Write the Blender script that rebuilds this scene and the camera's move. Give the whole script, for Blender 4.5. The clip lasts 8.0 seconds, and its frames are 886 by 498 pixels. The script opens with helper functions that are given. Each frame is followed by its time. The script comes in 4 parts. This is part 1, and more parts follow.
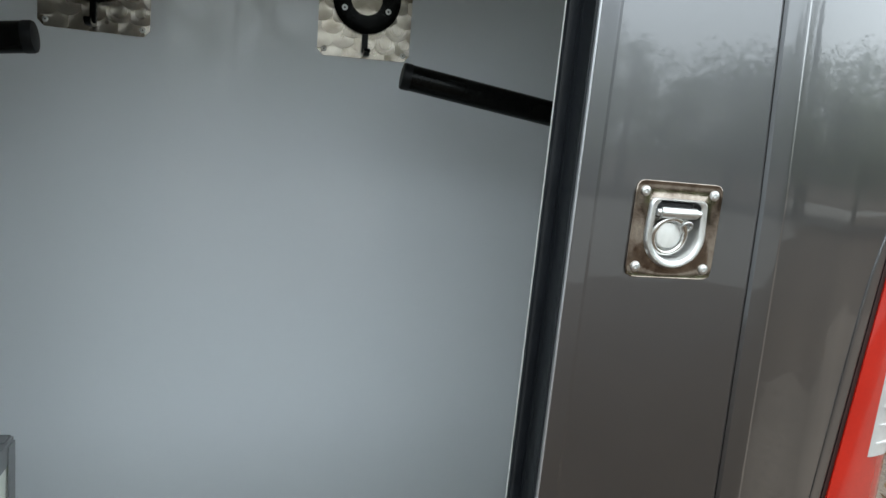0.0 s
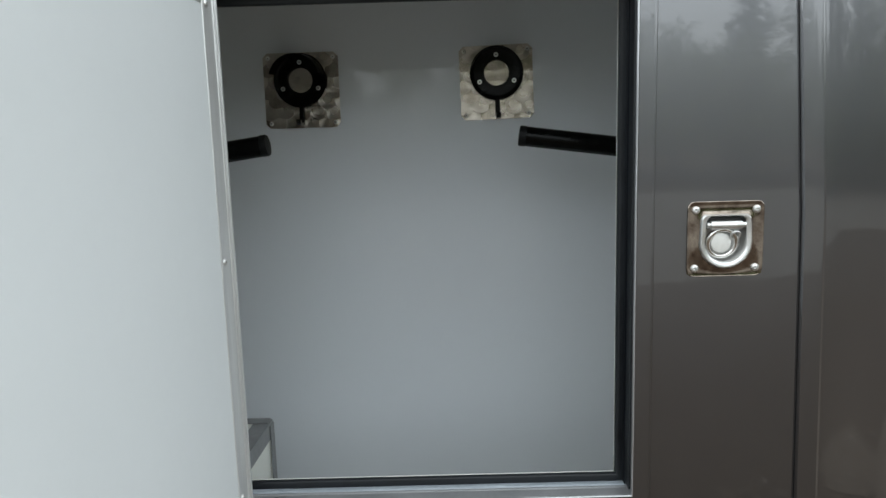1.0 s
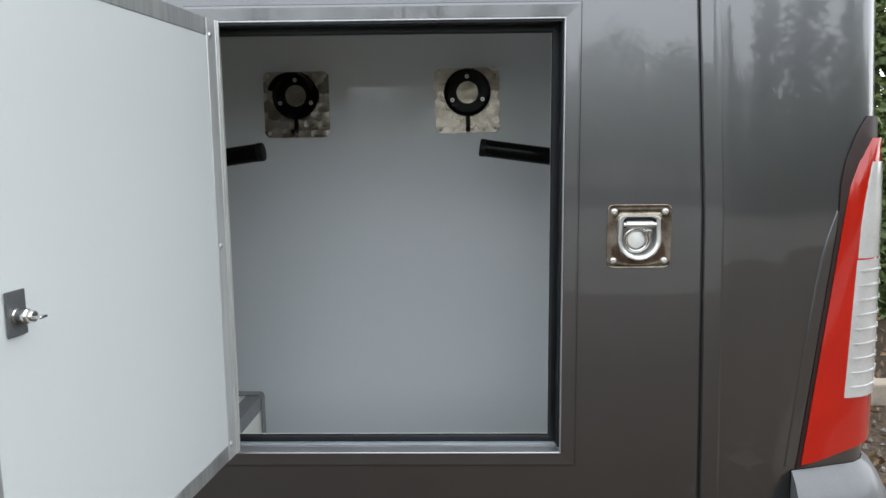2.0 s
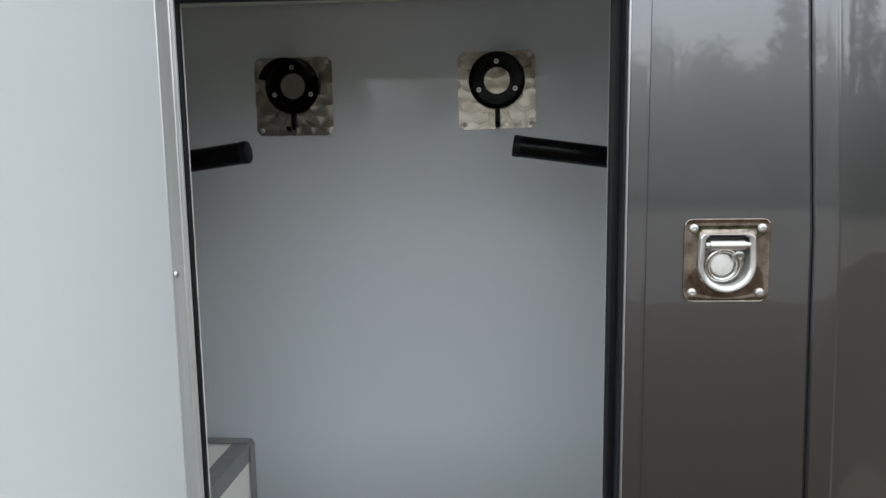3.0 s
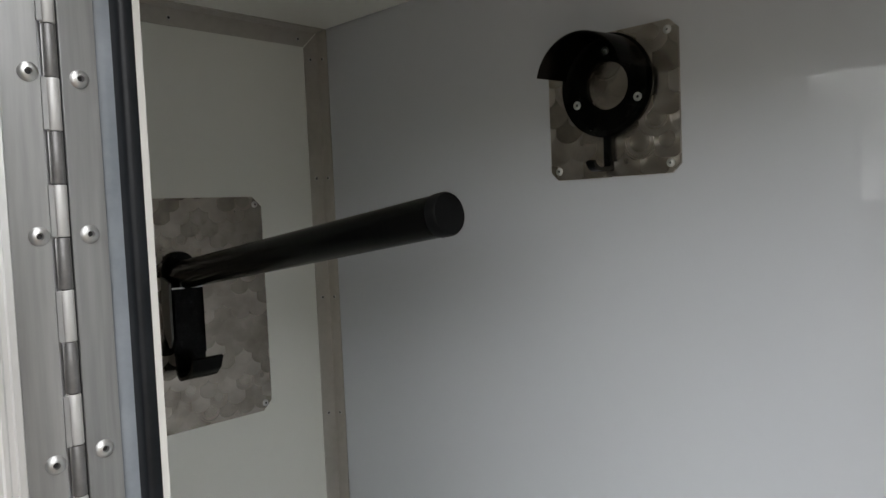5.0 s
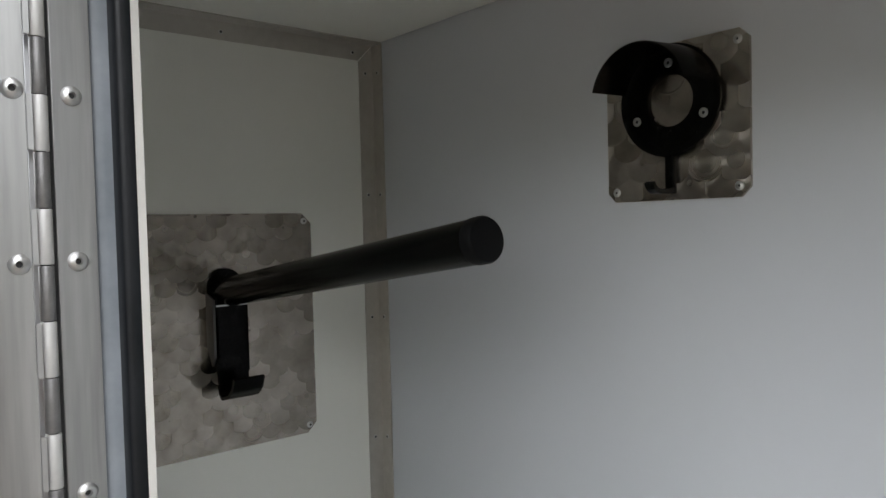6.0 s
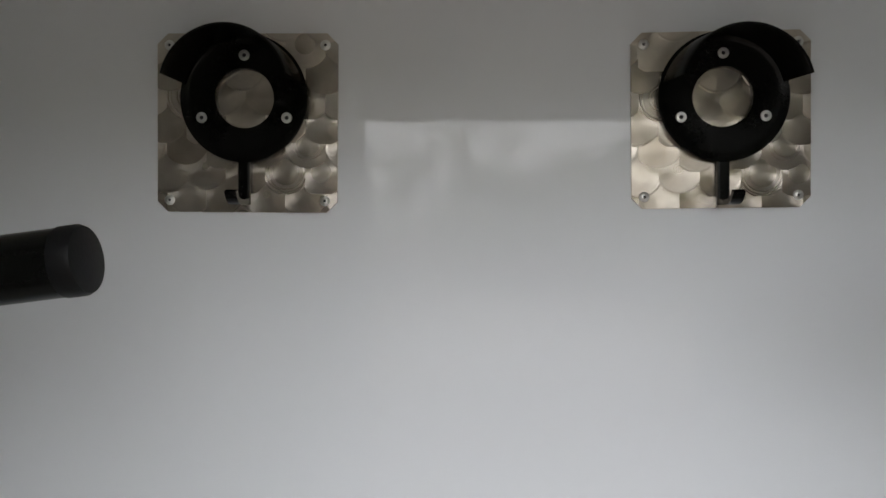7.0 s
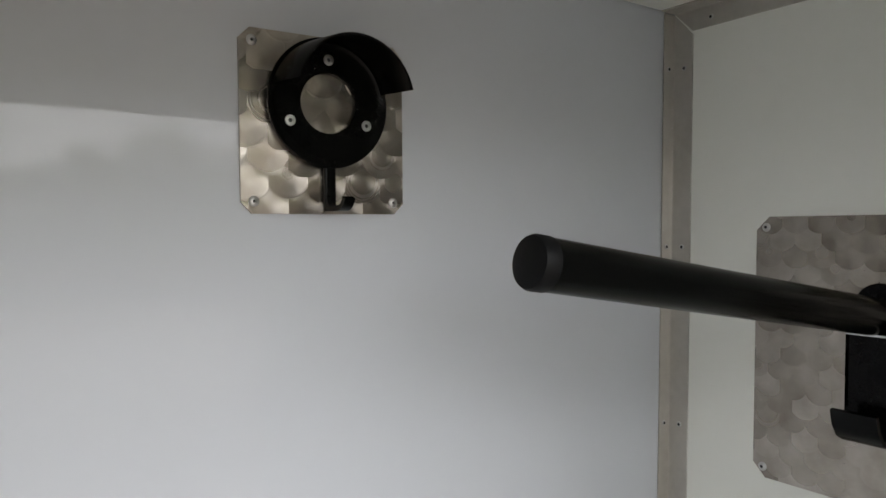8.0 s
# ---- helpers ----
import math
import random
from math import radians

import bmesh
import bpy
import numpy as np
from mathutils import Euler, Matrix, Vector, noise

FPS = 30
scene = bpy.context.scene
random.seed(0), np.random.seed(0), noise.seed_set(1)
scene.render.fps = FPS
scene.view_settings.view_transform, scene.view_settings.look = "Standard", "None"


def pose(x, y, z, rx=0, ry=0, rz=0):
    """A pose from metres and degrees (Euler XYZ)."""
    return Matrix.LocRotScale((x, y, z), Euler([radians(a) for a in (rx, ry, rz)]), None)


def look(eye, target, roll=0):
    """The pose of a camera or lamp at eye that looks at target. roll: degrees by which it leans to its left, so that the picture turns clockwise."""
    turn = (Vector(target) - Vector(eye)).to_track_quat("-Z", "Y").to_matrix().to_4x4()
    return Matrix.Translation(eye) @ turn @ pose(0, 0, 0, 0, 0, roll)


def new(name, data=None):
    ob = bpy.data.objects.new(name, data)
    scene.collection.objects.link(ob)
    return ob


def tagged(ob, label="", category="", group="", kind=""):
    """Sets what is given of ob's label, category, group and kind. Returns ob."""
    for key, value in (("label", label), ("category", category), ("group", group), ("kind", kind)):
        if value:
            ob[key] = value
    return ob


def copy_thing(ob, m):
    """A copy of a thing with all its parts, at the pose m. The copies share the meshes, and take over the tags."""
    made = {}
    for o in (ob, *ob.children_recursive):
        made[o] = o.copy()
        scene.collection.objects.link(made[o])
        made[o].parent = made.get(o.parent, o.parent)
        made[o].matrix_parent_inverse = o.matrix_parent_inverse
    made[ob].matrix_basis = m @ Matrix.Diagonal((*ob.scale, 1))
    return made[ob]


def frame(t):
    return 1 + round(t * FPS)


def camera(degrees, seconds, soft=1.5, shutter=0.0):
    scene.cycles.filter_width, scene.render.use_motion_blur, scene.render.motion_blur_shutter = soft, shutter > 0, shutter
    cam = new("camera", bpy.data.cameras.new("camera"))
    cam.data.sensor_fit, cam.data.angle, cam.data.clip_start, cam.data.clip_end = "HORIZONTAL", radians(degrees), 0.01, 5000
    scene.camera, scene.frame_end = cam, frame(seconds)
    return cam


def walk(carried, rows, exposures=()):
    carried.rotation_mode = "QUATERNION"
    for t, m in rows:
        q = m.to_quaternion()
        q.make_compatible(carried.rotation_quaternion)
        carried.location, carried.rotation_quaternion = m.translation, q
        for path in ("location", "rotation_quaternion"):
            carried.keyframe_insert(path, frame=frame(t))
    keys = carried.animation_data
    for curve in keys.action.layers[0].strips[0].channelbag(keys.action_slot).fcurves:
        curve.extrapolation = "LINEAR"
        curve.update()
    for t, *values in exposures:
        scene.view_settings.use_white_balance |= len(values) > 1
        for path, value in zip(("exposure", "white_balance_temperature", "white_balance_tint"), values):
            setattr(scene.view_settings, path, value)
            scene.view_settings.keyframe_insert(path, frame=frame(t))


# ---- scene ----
cam = camera(62.5, 8.0)
PATH = [
    (0, (0.07, -0.713, 1.283), (0.536, 1.202, 0.946), 5.7),
    (0.2, (0.109, -0.722, 1.313), (0.391, 1.229, 0.974), 4.5),
    (0.5, (0.124, -0.795, 1.345), (0.164, 1.178, 1.017), -0.3),
    (1, (0.145, -1.021, 1.35), (0.064, 0.952, 1.034), -1.6),
    (1.2, (0.153, -1.102, 1.356), (0.072, 0.872, 1.043), -0.9),
    (2.3, (0.25, -1.222, 1.34), (0.128, 0.755, 1.066), -0.6),
    (2.5, (0.231, -1.144, 1.337), (0.098, 0.833, 1.065), -0.6),
    (3, (0.221, -0.939, 1.338), (0.045, 1.034, 1.064), -0.8),
    (3.5, (0.282, -0.694, 1.335), (-0.162, 1.24, 1.084), -1.7),
    (4, (0.243, -0.487, 1.319), (-0.489, 1.362, 1.101), -2.5),
    (4.2, (0.22, -0.415, 1.323), (-0.622, 1.389, 1.124), -2.5),
    (5.3, (0.206, -0.152, 1.343), (-1.287, 1.177, 1.263), -2.3),
    (5.5, (0.201, -0.146, 1.346), (-1.311, 1.161, 1.273), -2.1),
    (6, (0.199, -0.133, 1.347), (-1.328, 1.157, 1.284), -1.5),
    (6.5, (0.15, -0.123, 1.348), (-1.004, 1.509, 1.273), -0.4),
    (6.7, (0.093, -0.117, 1.342), (-0.621, 1.75, 1.28), 0.1),
    (6.8, (0.054, -0.115, 1.343), (-0.412, 1.829, 1.286), 0.2),
    (6.9, (0.016, -0.116, 1.345), (-0.232, 1.868, 1.294), 0.3),
    (7, (-0.009, -0.119, 1.353), (-0.079, 1.879, 1.3), 0.5),
    (7.2, (-0.029, -0.124, 1.359), (0.155, 1.867, 1.31), 0.9),
    (7.5, (-0.041, -0.113, 1.36), (0.501, 1.812, 1.316), 1.4),
    (7.6, (-0.044, -0.103, 1.356), (0.628, 1.78, 1.327), 1.6),
    (8, (-0.063, -0.063, 1.356), (1.058, 1.59, 1.319), 0.5),
]
EXPOSURE = [(0.0, 1.97, 6850, 4), (1.0, 1.67, 7050, 6), (2.5, 1.71, 7000, 9), (3.5, 1.77, 7350, 10.5), (4.0, 1.95, 7650, 12.5), (5.5, 2.46, 7450, 13), (6.0, 2.46, 7400, 13), (6.5, 2.68, 7500, 13.5), (7.0, 2.78, 7550, 14.5), (8.0, 2.83, 7600, 14.5)]
walk(cam, [(t, look(eye, target, roll)) for t, eye, target, roll in PATH], EXPOSURE)

# ---- world and light ----
world = bpy.data.worlds.new("overcast_sky")
scene.world = world
world.use_nodes = True
wn, wl = world.node_tree.nodes, world.node_tree.links
sky = wn.new("ShaderNodeTexSky")
sky.sky_type, sky.sun_disc = "NISHITA", False
sky.sun_elevation, sky.sun_rotation = radians(48), radians(20)
sky.air_density, sky.dust_density, sky.ozone_density = 1.0, 6.0, 1.0
cloud = wn.new("ShaderNodeMix")
cloud.data_type = "RGBA"
cloud.inputs[0].default_value = 0.75
cloud.inputs[7].default_value = (8.35, 9.2, 10.3, 1)
wl.new(sky.outputs[0], cloud.inputs[6])
wl.new(cloud.outputs[2], wn["Background"].inputs[0])
wn["Background"].inputs[1].default_value = 0.11
sun = new("sun", bpy.data.lights.new("sun", "SUN"))
sun.data.energy, sun.data.angle, sun.data.color = 0.5, radians(40), (1.0, 0.985, 0.96)
sun.matrix_world = look((2.0, 5.6, 7.6), (0, 0, 1))


# ---- materials ----
class Nodes:
    """A short hand for building node materials."""

    def __init__(self, name):
        self.mat = bpy.data.materials.new(name)
        self.mat.use_nodes = True
        self.tree = self.mat.node_tree
        self.bsdf = self.tree.nodes["Principled BSDF"]

    def add(self, kind, **props):
        n = self.tree.nodes.new("ShaderNode" + kind)
        if "operation" in props:
            n.operation = props["operation"]
        if "data_type" in props:
            n.data_type = props["data_type"]
        return n

    def link(self, a, b):
        self.tree.links.new(a, b)

    def put(self, socket, value):
        if isinstance(value, (int, float, tuple)):
            socket.default_value = value
        else:
            self.link(value, socket)

    def math(self, op, a, b=0.0, c=0.0):
        n = self.add("Math", operation=op)
        for k, v in enumerate((a, b, c)):
            self.put(n.inputs[k], v)
        return n.outputs[0]

    def coords(self, kind="Object"):
        return self.add("TexCoord").outputs[kind]

    def noise(self, scale, detail=4.0, rough=0.55, where=None):
        n = self.add("TexNoise")
        n.inputs["Scale"].default_value, n.inputs["Detail"].default_value, n.inputs["Roughness"].default_value = scale, detail, rough
        self.link(where if where is not None else self.coords(), n.inputs["Vector"])
        return n.outputs["Fac"]

    def ramp(self, fac, stops):
        n = self.add("ValToRGB")
        e = n.color_ramp.elements
        while len(e) < len(stops):
            e.new(0.5)
        for el, (p, col) in zip(e, stops):
            el.position, el.color = p, (*col, 1)
        self.link(fac, n.inputs[0])
        return n.outputs[0]

    def between(self, fac, lo, hi):
        n = self.add("MapRange")
        self.link(fac, n.inputs[0])
        n.inputs[1].default_value, n.inputs[2].default_value = 0.2, 0.8
        n.inputs[3].default_value, n.inputs[4].default_value = lo, hi
        return n.outputs[0]

    def bump(self, height, strength, distance):
        n = self.add("Bump")
        n.inputs["Strength"].default_value, n.inputs["Distance"].default_value = strength, distance
        self.link(height, n.inputs["Height"])
        self.link(n.outputs[0], self.bsdf.inputs["Normal"])

    def set(self, **values):
        for k, v in values.items():
            self.put(self.bsdf.inputs[k.replace("_", " ")], v if not isinstance(v, tuple) or len(v) == 4 else (*v, 1))
        return self


def surface(name, dark, light, scale=8.0, rough=(0.4, 0.5), metal=0.0, fine=120.0, relief=0.15, depth=0.0006, coat=0.0, coat_rough=0.03, gloss=0.5, drawn=1.0):
    """A plain material: colour mottled at two scales, uneven gloss and fine relief."""
    m = Nodes(name)
    where = m.add("Mapping")
    where.inputs["Scale"].default_value = (1, 1, drawn)
    m.link(m.coords(), where.inputs["Vector"])
    big, small = m.noise(scale, 5, 0.55, where.outputs[0]), m.noise(fine, 3, 0.55, where.outputs[0])
    mix = m.math("ADD", m.math("MULTIPLY", big, 0.7), m.math("MULTIPLY", small, 0.3))
    m.set(Base_Color=m.ramp(mix, [(0.3, dark), (0.7, light)]), Roughness=m.between(big, *rough), Metallic=metal)
    m.bsdf.inputs["Coat Weight"].default_value = coat
    m.bsdf.inputs["Specular IOR Level"].default_value = gloss
    m.bsdf.inputs["Coat Roughness"].default_value = coat_rough
    if relief:
        m.bump(small, relief, depth)
    return m.mat


def gelcoat(name, dark, light, rough, relief=0.10, gloss=0.5):
    """White glass-fibre lining: glossy, with a slow waviness."""
    m = Nodes(name)
    big, small, wave, ripple = m.noise(2.2, 4), m.noise(60, 3), m.noise(3.0, 1), m.noise(28, 2)
    m.set(Base_Color=m.ramp(m.math("ADD", m.math("MULTIPLY", big, 0.8), m.math("MULTIPLY", small, 0.2)), [(0.2, dark), (0.8, light)]), Roughness=m.between(big, *rough))
    m.bsdf.inputs["Specular IOR Level"].default_value = gloss
    m.bump(m.math("ADD", wave, m.math("MULTIPLY", ripple, 0.05)), relief, 0.01)
    return m.mat


def car_paint(name, base):
    m = Nodes(name)
    wave, flake = m.noise(1.8, 2), m.noise(900, 1)
    cloudy = m.noise(6, 4)
    m.set(Base_Color=m.ramp(cloudy, [(0.2, tuple(c * 0.94 for c in base)), (0.8, tuple(c * 1.06 for c in base))]), Metallic=1.0, Roughness=m.between(flake, 0.30, 0.34))
    m.bsdf.inputs["Coat Weight"].default_value = 1.0
    m.bsdf.inputs["Coat IOR"].default_value = 1.6
    m.bsdf.inputs["Coat Roughness"].default_value = 0.03
    stretch = m.add("Mapping")
    stretch.inputs["Scale"].default_value = (38, 38, 1.2)
    m.link(m.coords(), stretch.inputs["Vector"])
    streak = m.noise(1.0, 3, 0.5, stretch.outputs[0])
    m.bump(m.math("ADD", wave, m.math("MULTIPLY", streak, 0.018)), 0.06, 0.02)
    return m.mat


def engine_turned(name, pitch, dish, stray_by=1.0, tone=1.0, rough=0.23, rim=0.0):
    """Stainless sheet with rows of overlapping round brush marks; each mark is brushed round its own centre."""
    m = Nodes(name)
    sep = m.add("SeparateXYZ")
    m.link(m.coords(), sep.inputs[0])
    x, y = sep.outputs[0], sep.outputs[1]
    row_h = pitch * 0.62
    base_row = m.math("FLOOR", m.math("DIVIDE", y, row_h))

    def mark(row):
        shift = m.math("MULTIPLY", m.math("MODULO", m.math("ADD", row, 100.0), 2.0), pitch * 0.5)
        col = m.math("ROUND", m.math("DIVIDE", m.math("SUBTRACT", x, shift), pitch))
        cell = m.add("CombineXYZ")
        m.link(row, cell.inputs[0]), m.link(col, cell.inputs[1])
        stray = m.add("TexWhiteNoise")
        m.link(cell.outputs[0], stray.inputs["Vector"])
        off = m.add("SeparateXYZ")
        m.link(stray.outputs["Color"], off.inputs[0])
        cx = m.math("ADD", m.math("ADD", m.math("MULTIPLY", col, pitch), shift), m.math("MULTIPLY", m.math("SUBTRACT", off.outputs[0], 0.5), pitch * 0.3 * stray_by))
        cy = m.math("ADD", m.math("MULTIPLY", row, row_h), m.math("MULTIPLY", m.math("SUBTRACT", off.outputs[1], 0.5), pitch * 0.25 * stray_by))
        dx, dy = m.math("SUBTRACT", x, cx), m.math("SUBTRACT", y, cy)
        return dx, dy, m.math("SQRT", m.math("ADD", m.math("MULTIPLY", dx, dx), m.math("MULTIPLY", dy, dy))), cx, cy

    a, b = mark(m.math("ADD", base_row, 1.0)), mark(base_row)
    top = m.math("LESS_THAN", a[2], pitch * 0.60)

    def pick(k):
        n = m.add("Mix", data_type="FLOAT")
        m.link(top, n.inputs[0]), m.link(b[k], n.inputs[2]), m.link(a[k], n.inputs[3])
        return n.outputs[0]

    dx, dy, dist, cx, cy = (pick(k) for k in range(5))
    tangent = m.add("CombineXYZ")
    m.link(dx, tangent.inputs[0]), m.link(dy, tangent.inputs[1])
    turn = m.add("VectorTransform")
    turn.vector_type, turn.convert_from, turn.convert_to = "VECTOR", "OBJECT", "WORLD"
    m.link(tangent.outputs[0], turn.inputs[0])
    norm = m.add("VectorMath", operation="NORMALIZE")
    m.link(turn.outputs[0], norm.inputs[0])
    m.link(norm.outputs[0], m.bsdf.inputs["Tangent"])
    centre = m.add("CombineXYZ")
    m.link(cx, centre.inputs[0]), m.link(cy, centre.inputs[1])
    lot = m.add("TexWhiteNoise")
    m.link(centre.outputs[0], lot.inputs["Vector"])
    rings = m.add("CombineXYZ")
    m.link(dist, rings.inputs[0]), m.link(lot.outputs[0], rings.inputs[1])
    scratch = m.noise(700, 2, 0.6, rings.outputs[0])
    grime = m.noise(25, 4)
    steel = m.ramp(m.math("ADD", m.math("MULTIPLY", grime, 0.75), m.math("MULTIPLY", lot.outputs[0], 0.25)), [(0.25, tuple(tone * c for c in (0.33, 0.285, 0.235))), (0.75, tuple(tone * c for c in (0.66, 0.605, 0.54)))])
    edge = m.math("MAXIMUM", 0.0, m.math("SUBTRACT", 1.0, m.math("DIVIDE", m.math("ABSOLUTE", m.math("SUBTRACT", dist, pitch * 0.56)), pitch * 0.045)))
    m.set(Base_Color=steel, Metallic=1.0, Anisotropic=m.math("MULTIPLY", 0.93, m.math("MINIMUM", 1.0, m.math("DIVIDE", dist, pitch * 0.28))))
    m.put(m.bsdf.inputs["Roughness"], m.math("ADD", m.math("MULTIPLY", scratch, m.math("MULTIPLY", 0.03, m.math("MINIMUM", 1.0, m.math("DIVIDE", dist, pitch * 0.4)))), m.math("ADD", rough, m.math("MULTIPLY", lot.outputs[0], 0.10))))
    m.bump(m.math("ADD", m.math("MULTIPLY", m.math("MULTIPLY", dist, dist), dish), m.math("MULTIPLY", m.math("MULTIPLY", edge, lot.outputs[0]), rim * 0.0006)), 1.0, 1.0)
    return m.mat


# Back wall darkened against the side lining, evening out the light inside by colour.
WHITE_WALL = gelcoat("dimmed_white_gelcoat", (0.612, 0.637, 0.672), (0.652, 0.677, 0.710), (0.008, 0.02), 0.035, 0.27)
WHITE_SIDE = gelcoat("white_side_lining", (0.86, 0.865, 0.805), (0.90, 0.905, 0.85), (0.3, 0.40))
FRONT_LINING = gelcoat("cream_front_lining", (0.66, 0.65, 0.61), (0.74, 0.73, 0.69), (0.3, 0.40))
WHITE_DOOR = gelcoat("white_door_skin", (0.565, 0.592, 0.60), (0.615, 0.643, 0.652), (0.3, 0.38))
PAINT = car_paint("grey_metallic_paint", (0.136, 0.137, 0.146))
ALU = surface("brushed_aluminium", (0.27, 0.273, 0.27), (0.52, 0.525, 0.52), 45, (0.30, 0.46), 0.55, 240, 0.12, drawn=0.06)
ALU_DULL = surface("dull_aluminium_trim", (0.48, 0.455, 0.415), (0.62, 0.59, 0.545), 10, (0.26, 0.4), 0.55, 90, 0.12)
LATCH = surface("dark_grey_latch_plate", (0.085, 0.09, 0.095), (0.14, 0.145, 0.15), 30, (0.35, 0.5), 0.4, 200, 0.1)
# The door's edge aluminium again, lightened for the sky reflected in the hinge stile.
STILE_LIT = surface("sky_lit_edge_aluminium", (0.56, 0.565, 0.56), (0.74, 0.745, 0.74), 40, (0.28, 0.42), 0.6, 240, 0.1, drawn=0.06)
FRAME_ALU = surface("satin_frame_aluminium", (0.40, 0.405, 0.42), (0.54, 0.545, 0.56), 14, (0.3, 0.42), 0.75, 180, 0.1, drawn=0.1)
# One hinge metal in two tones: alternate knuckles coloured as lit and as shaded.
KNUCKLE = surface("matte_hinge_aluminium", (0.52, 0.515, 0.50), (0.64, 0.635, 0.62), 40, (0.42, 0.55), 0.3, 200, 0.1)
HINGE_SHADED = surface("shaded_hinge_metal", (0.17, 0.166, 0.165), (0.27, 0.265, 0.263), 60, (0.36, 0.5), 0.5, 300, 0.1)
ARCH_TRIM = surface("grey_weathered_trim", (0.20, 0.205, 0.21), (0.31, 0.315, 0.32), 12, (0.35, 0.5), 0.3, 90, 0.15)
RIVET = surface("rivet_aluminium", (0.55, 0.55, 0.54), (0.72, 0.72, 0.71), 60, (0.34, 0.46), 0.85, 300, 0.05)
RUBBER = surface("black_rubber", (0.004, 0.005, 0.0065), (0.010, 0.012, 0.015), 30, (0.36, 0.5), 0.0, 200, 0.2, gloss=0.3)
SEAL_LIT = surface("sky_lit_seal_face", (0.19, 0.215, 0.24), (0.29, 0.32, 0.35), 20, (0.35, 0.5), 0.0, 150, 0.2)
BLACK = surface("black_powder_coat", (0.0015, 0.0018, 0.0016), (0.0035, 0.0038, 0.0035), 18, (0.16, 0.24), 0.0, 700, 0.15, 0.0002, gloss=0.09)
FLANGE_LIT = surface("lit_bracket_steel", (0.06, 0.06, 0.056), (0.13, 0.13, 0.122), 30, (0.3, 0.45), 0.5, 300, 0.1)
CAP = surface("black_plastic_cap", (0.0035, 0.004, 0.0042), (0.0065, 0.007, 0.0074), 25, (0.4, 0.55), 0.0, 400, 0.15, gloss=0.12)
CHROME = surface("polished_stainless", (0.62, 0.60, 0.58), (0.74, 0.73, 0.71), 30, (0.06, 0.14), 1.0, 300, 0.04)
ZINC = surface("satin_zinc", (0.58, 0.58, 0.57), (0.74, 0.74, 0.73), 50, (0.30, 0.42), 1.0, 300, 0.06)
BOSS = surface("pale_cast_boss", (0.62, 0.61, 0.58), (0.74, 0.73, 0.70), 40, (0.4, 0.5), 0.3, 200, 0.1)
# Brown mottle: stains, together with dark ground reflections put into the colour.
PLATE_STEEL = surface("stain_and_reflection_stainless", (0.09, 0.06, 0.045), (0.42, 0.37, 0.32), 55, (0.03, 0.14), 1.0, 260, 0.05)
SWIRL = engine_turned("engine_turned_stainless", 0.034, 0.6, 0.7, 0.80, 0.21, 0.5)
SWIRL_LARGE = engine_turned("engine_turned_stainless_large", 0.027, 2.4, 0.35, 0.80, 0.21, 0.15)
RED = surface("red_lamp_lens", (0.33, 0.006, 0.002), (0.43, 0.010, 0.003), 12, (0.08, 0.15), 0.0, 200, 0.05, coat=0.6)
CLEAR = surface("clear_ribbed_lens", (0.46, 0.45, 0.44), (0.60, 0.59, 0.58), 15, (0.15, 0.25), 0.25, 160, 0.1, coat=0.8)
GASKET = surface("dark_red_gasket", (0.010, 0.003, 0.003), (0.024, 0.006, 0.005), 20, (0.4, 0.5))
BUMPER = surface("pale_grey_bumper", (0.11, 0.113, 0.12), (0.16, 0.163, 0.17), 9, (0.3, 0.45), 0.0, 300, 0.1, coat=0.3)
# For dark joints, and for shade coloured into holes and recesses.
DARK_GAP = surface("dark_joint_and_shade", (0.015, 0.015, 0.016), (0.03, 0.03, 0.03), 20, (0.6, 0.8))
LEAF = surface("green_leaves", (0.06, 0.105, 0.03), (0.16, 0.20, 0.07), 6, (0.5, 0.65), 0.0, 40, 0.0)
NEEDLE = surface("dark_conifer_leaves", (0.04, 0.06, 0.03), (0.09, 0.11, 0.055), 3, (0.5, 0.7), 0.0, 30, 0.0)
TREE_LEAF = surface("pale_green_tree_leaves", (0.09, 0.12, 0.055), (0.19, 0.22, 0.115), 6, (0.5, 0.65), 0.0, 40, 0.0)
BARK = surface("brown_bark", (0.05, 0.038, 0.028), (0.13, 0.10, 0.075), 9, (0.8, 0.95), 0.0, 60, 0.6, 0.01)
TIMBER = surface("weathered_timber", (0.22, 0.18, 0.14), (0.38, 0.32, 0.26), 7, (0.7, 0.85), 0.0, 80, 0.4, 0.004)
LITTER = surface("brown_leaf_litter", (0.10, 0.06, 0.03), (0.24, 0.15, 0.08), 3, (0.7, 0.9), 0.0, 50, 0.2)
STONE = surface("grey_gravel_stone", (0.10, 0.085, 0.07), (0.24, 0.21, 0.18), 12, (0.7, 0.85), 0.0, 120, 0.3, 0.002)


def ground_material(name, tones):
    m = Nodes(name)
    where = m.coords()
    patches, stones = m.noise(0.5, 6, 0.6, where), m.noise(45, 5, 0.7, where)
    v = m.add("TexVoronoi")
    v.inputs["Scale"].default_value = 38
    m.link(where, v.inputs["Vector"])
    tone = m.math("ADD", m.math("MULTIPLY", patches, 0.5), m.math("MULTIPLY", m.math("MULTIPLY", stones, v.outputs["Distance"]), 0.9))
    m.set(Base_Color=m.ramp(tone, list(zip((0.2, 0.5, 0.8), tones))), Roughness=0.9)
    m.bump(v.outputs["Distance"], 0.7, 0.02)
    return m.mat


GROUND = ground_material("gravel_and_earth", ((0.022, 0.0135, 0.0075), (0.044, 0.0285, 0.0165), (0.09, 0.062, 0.039)))
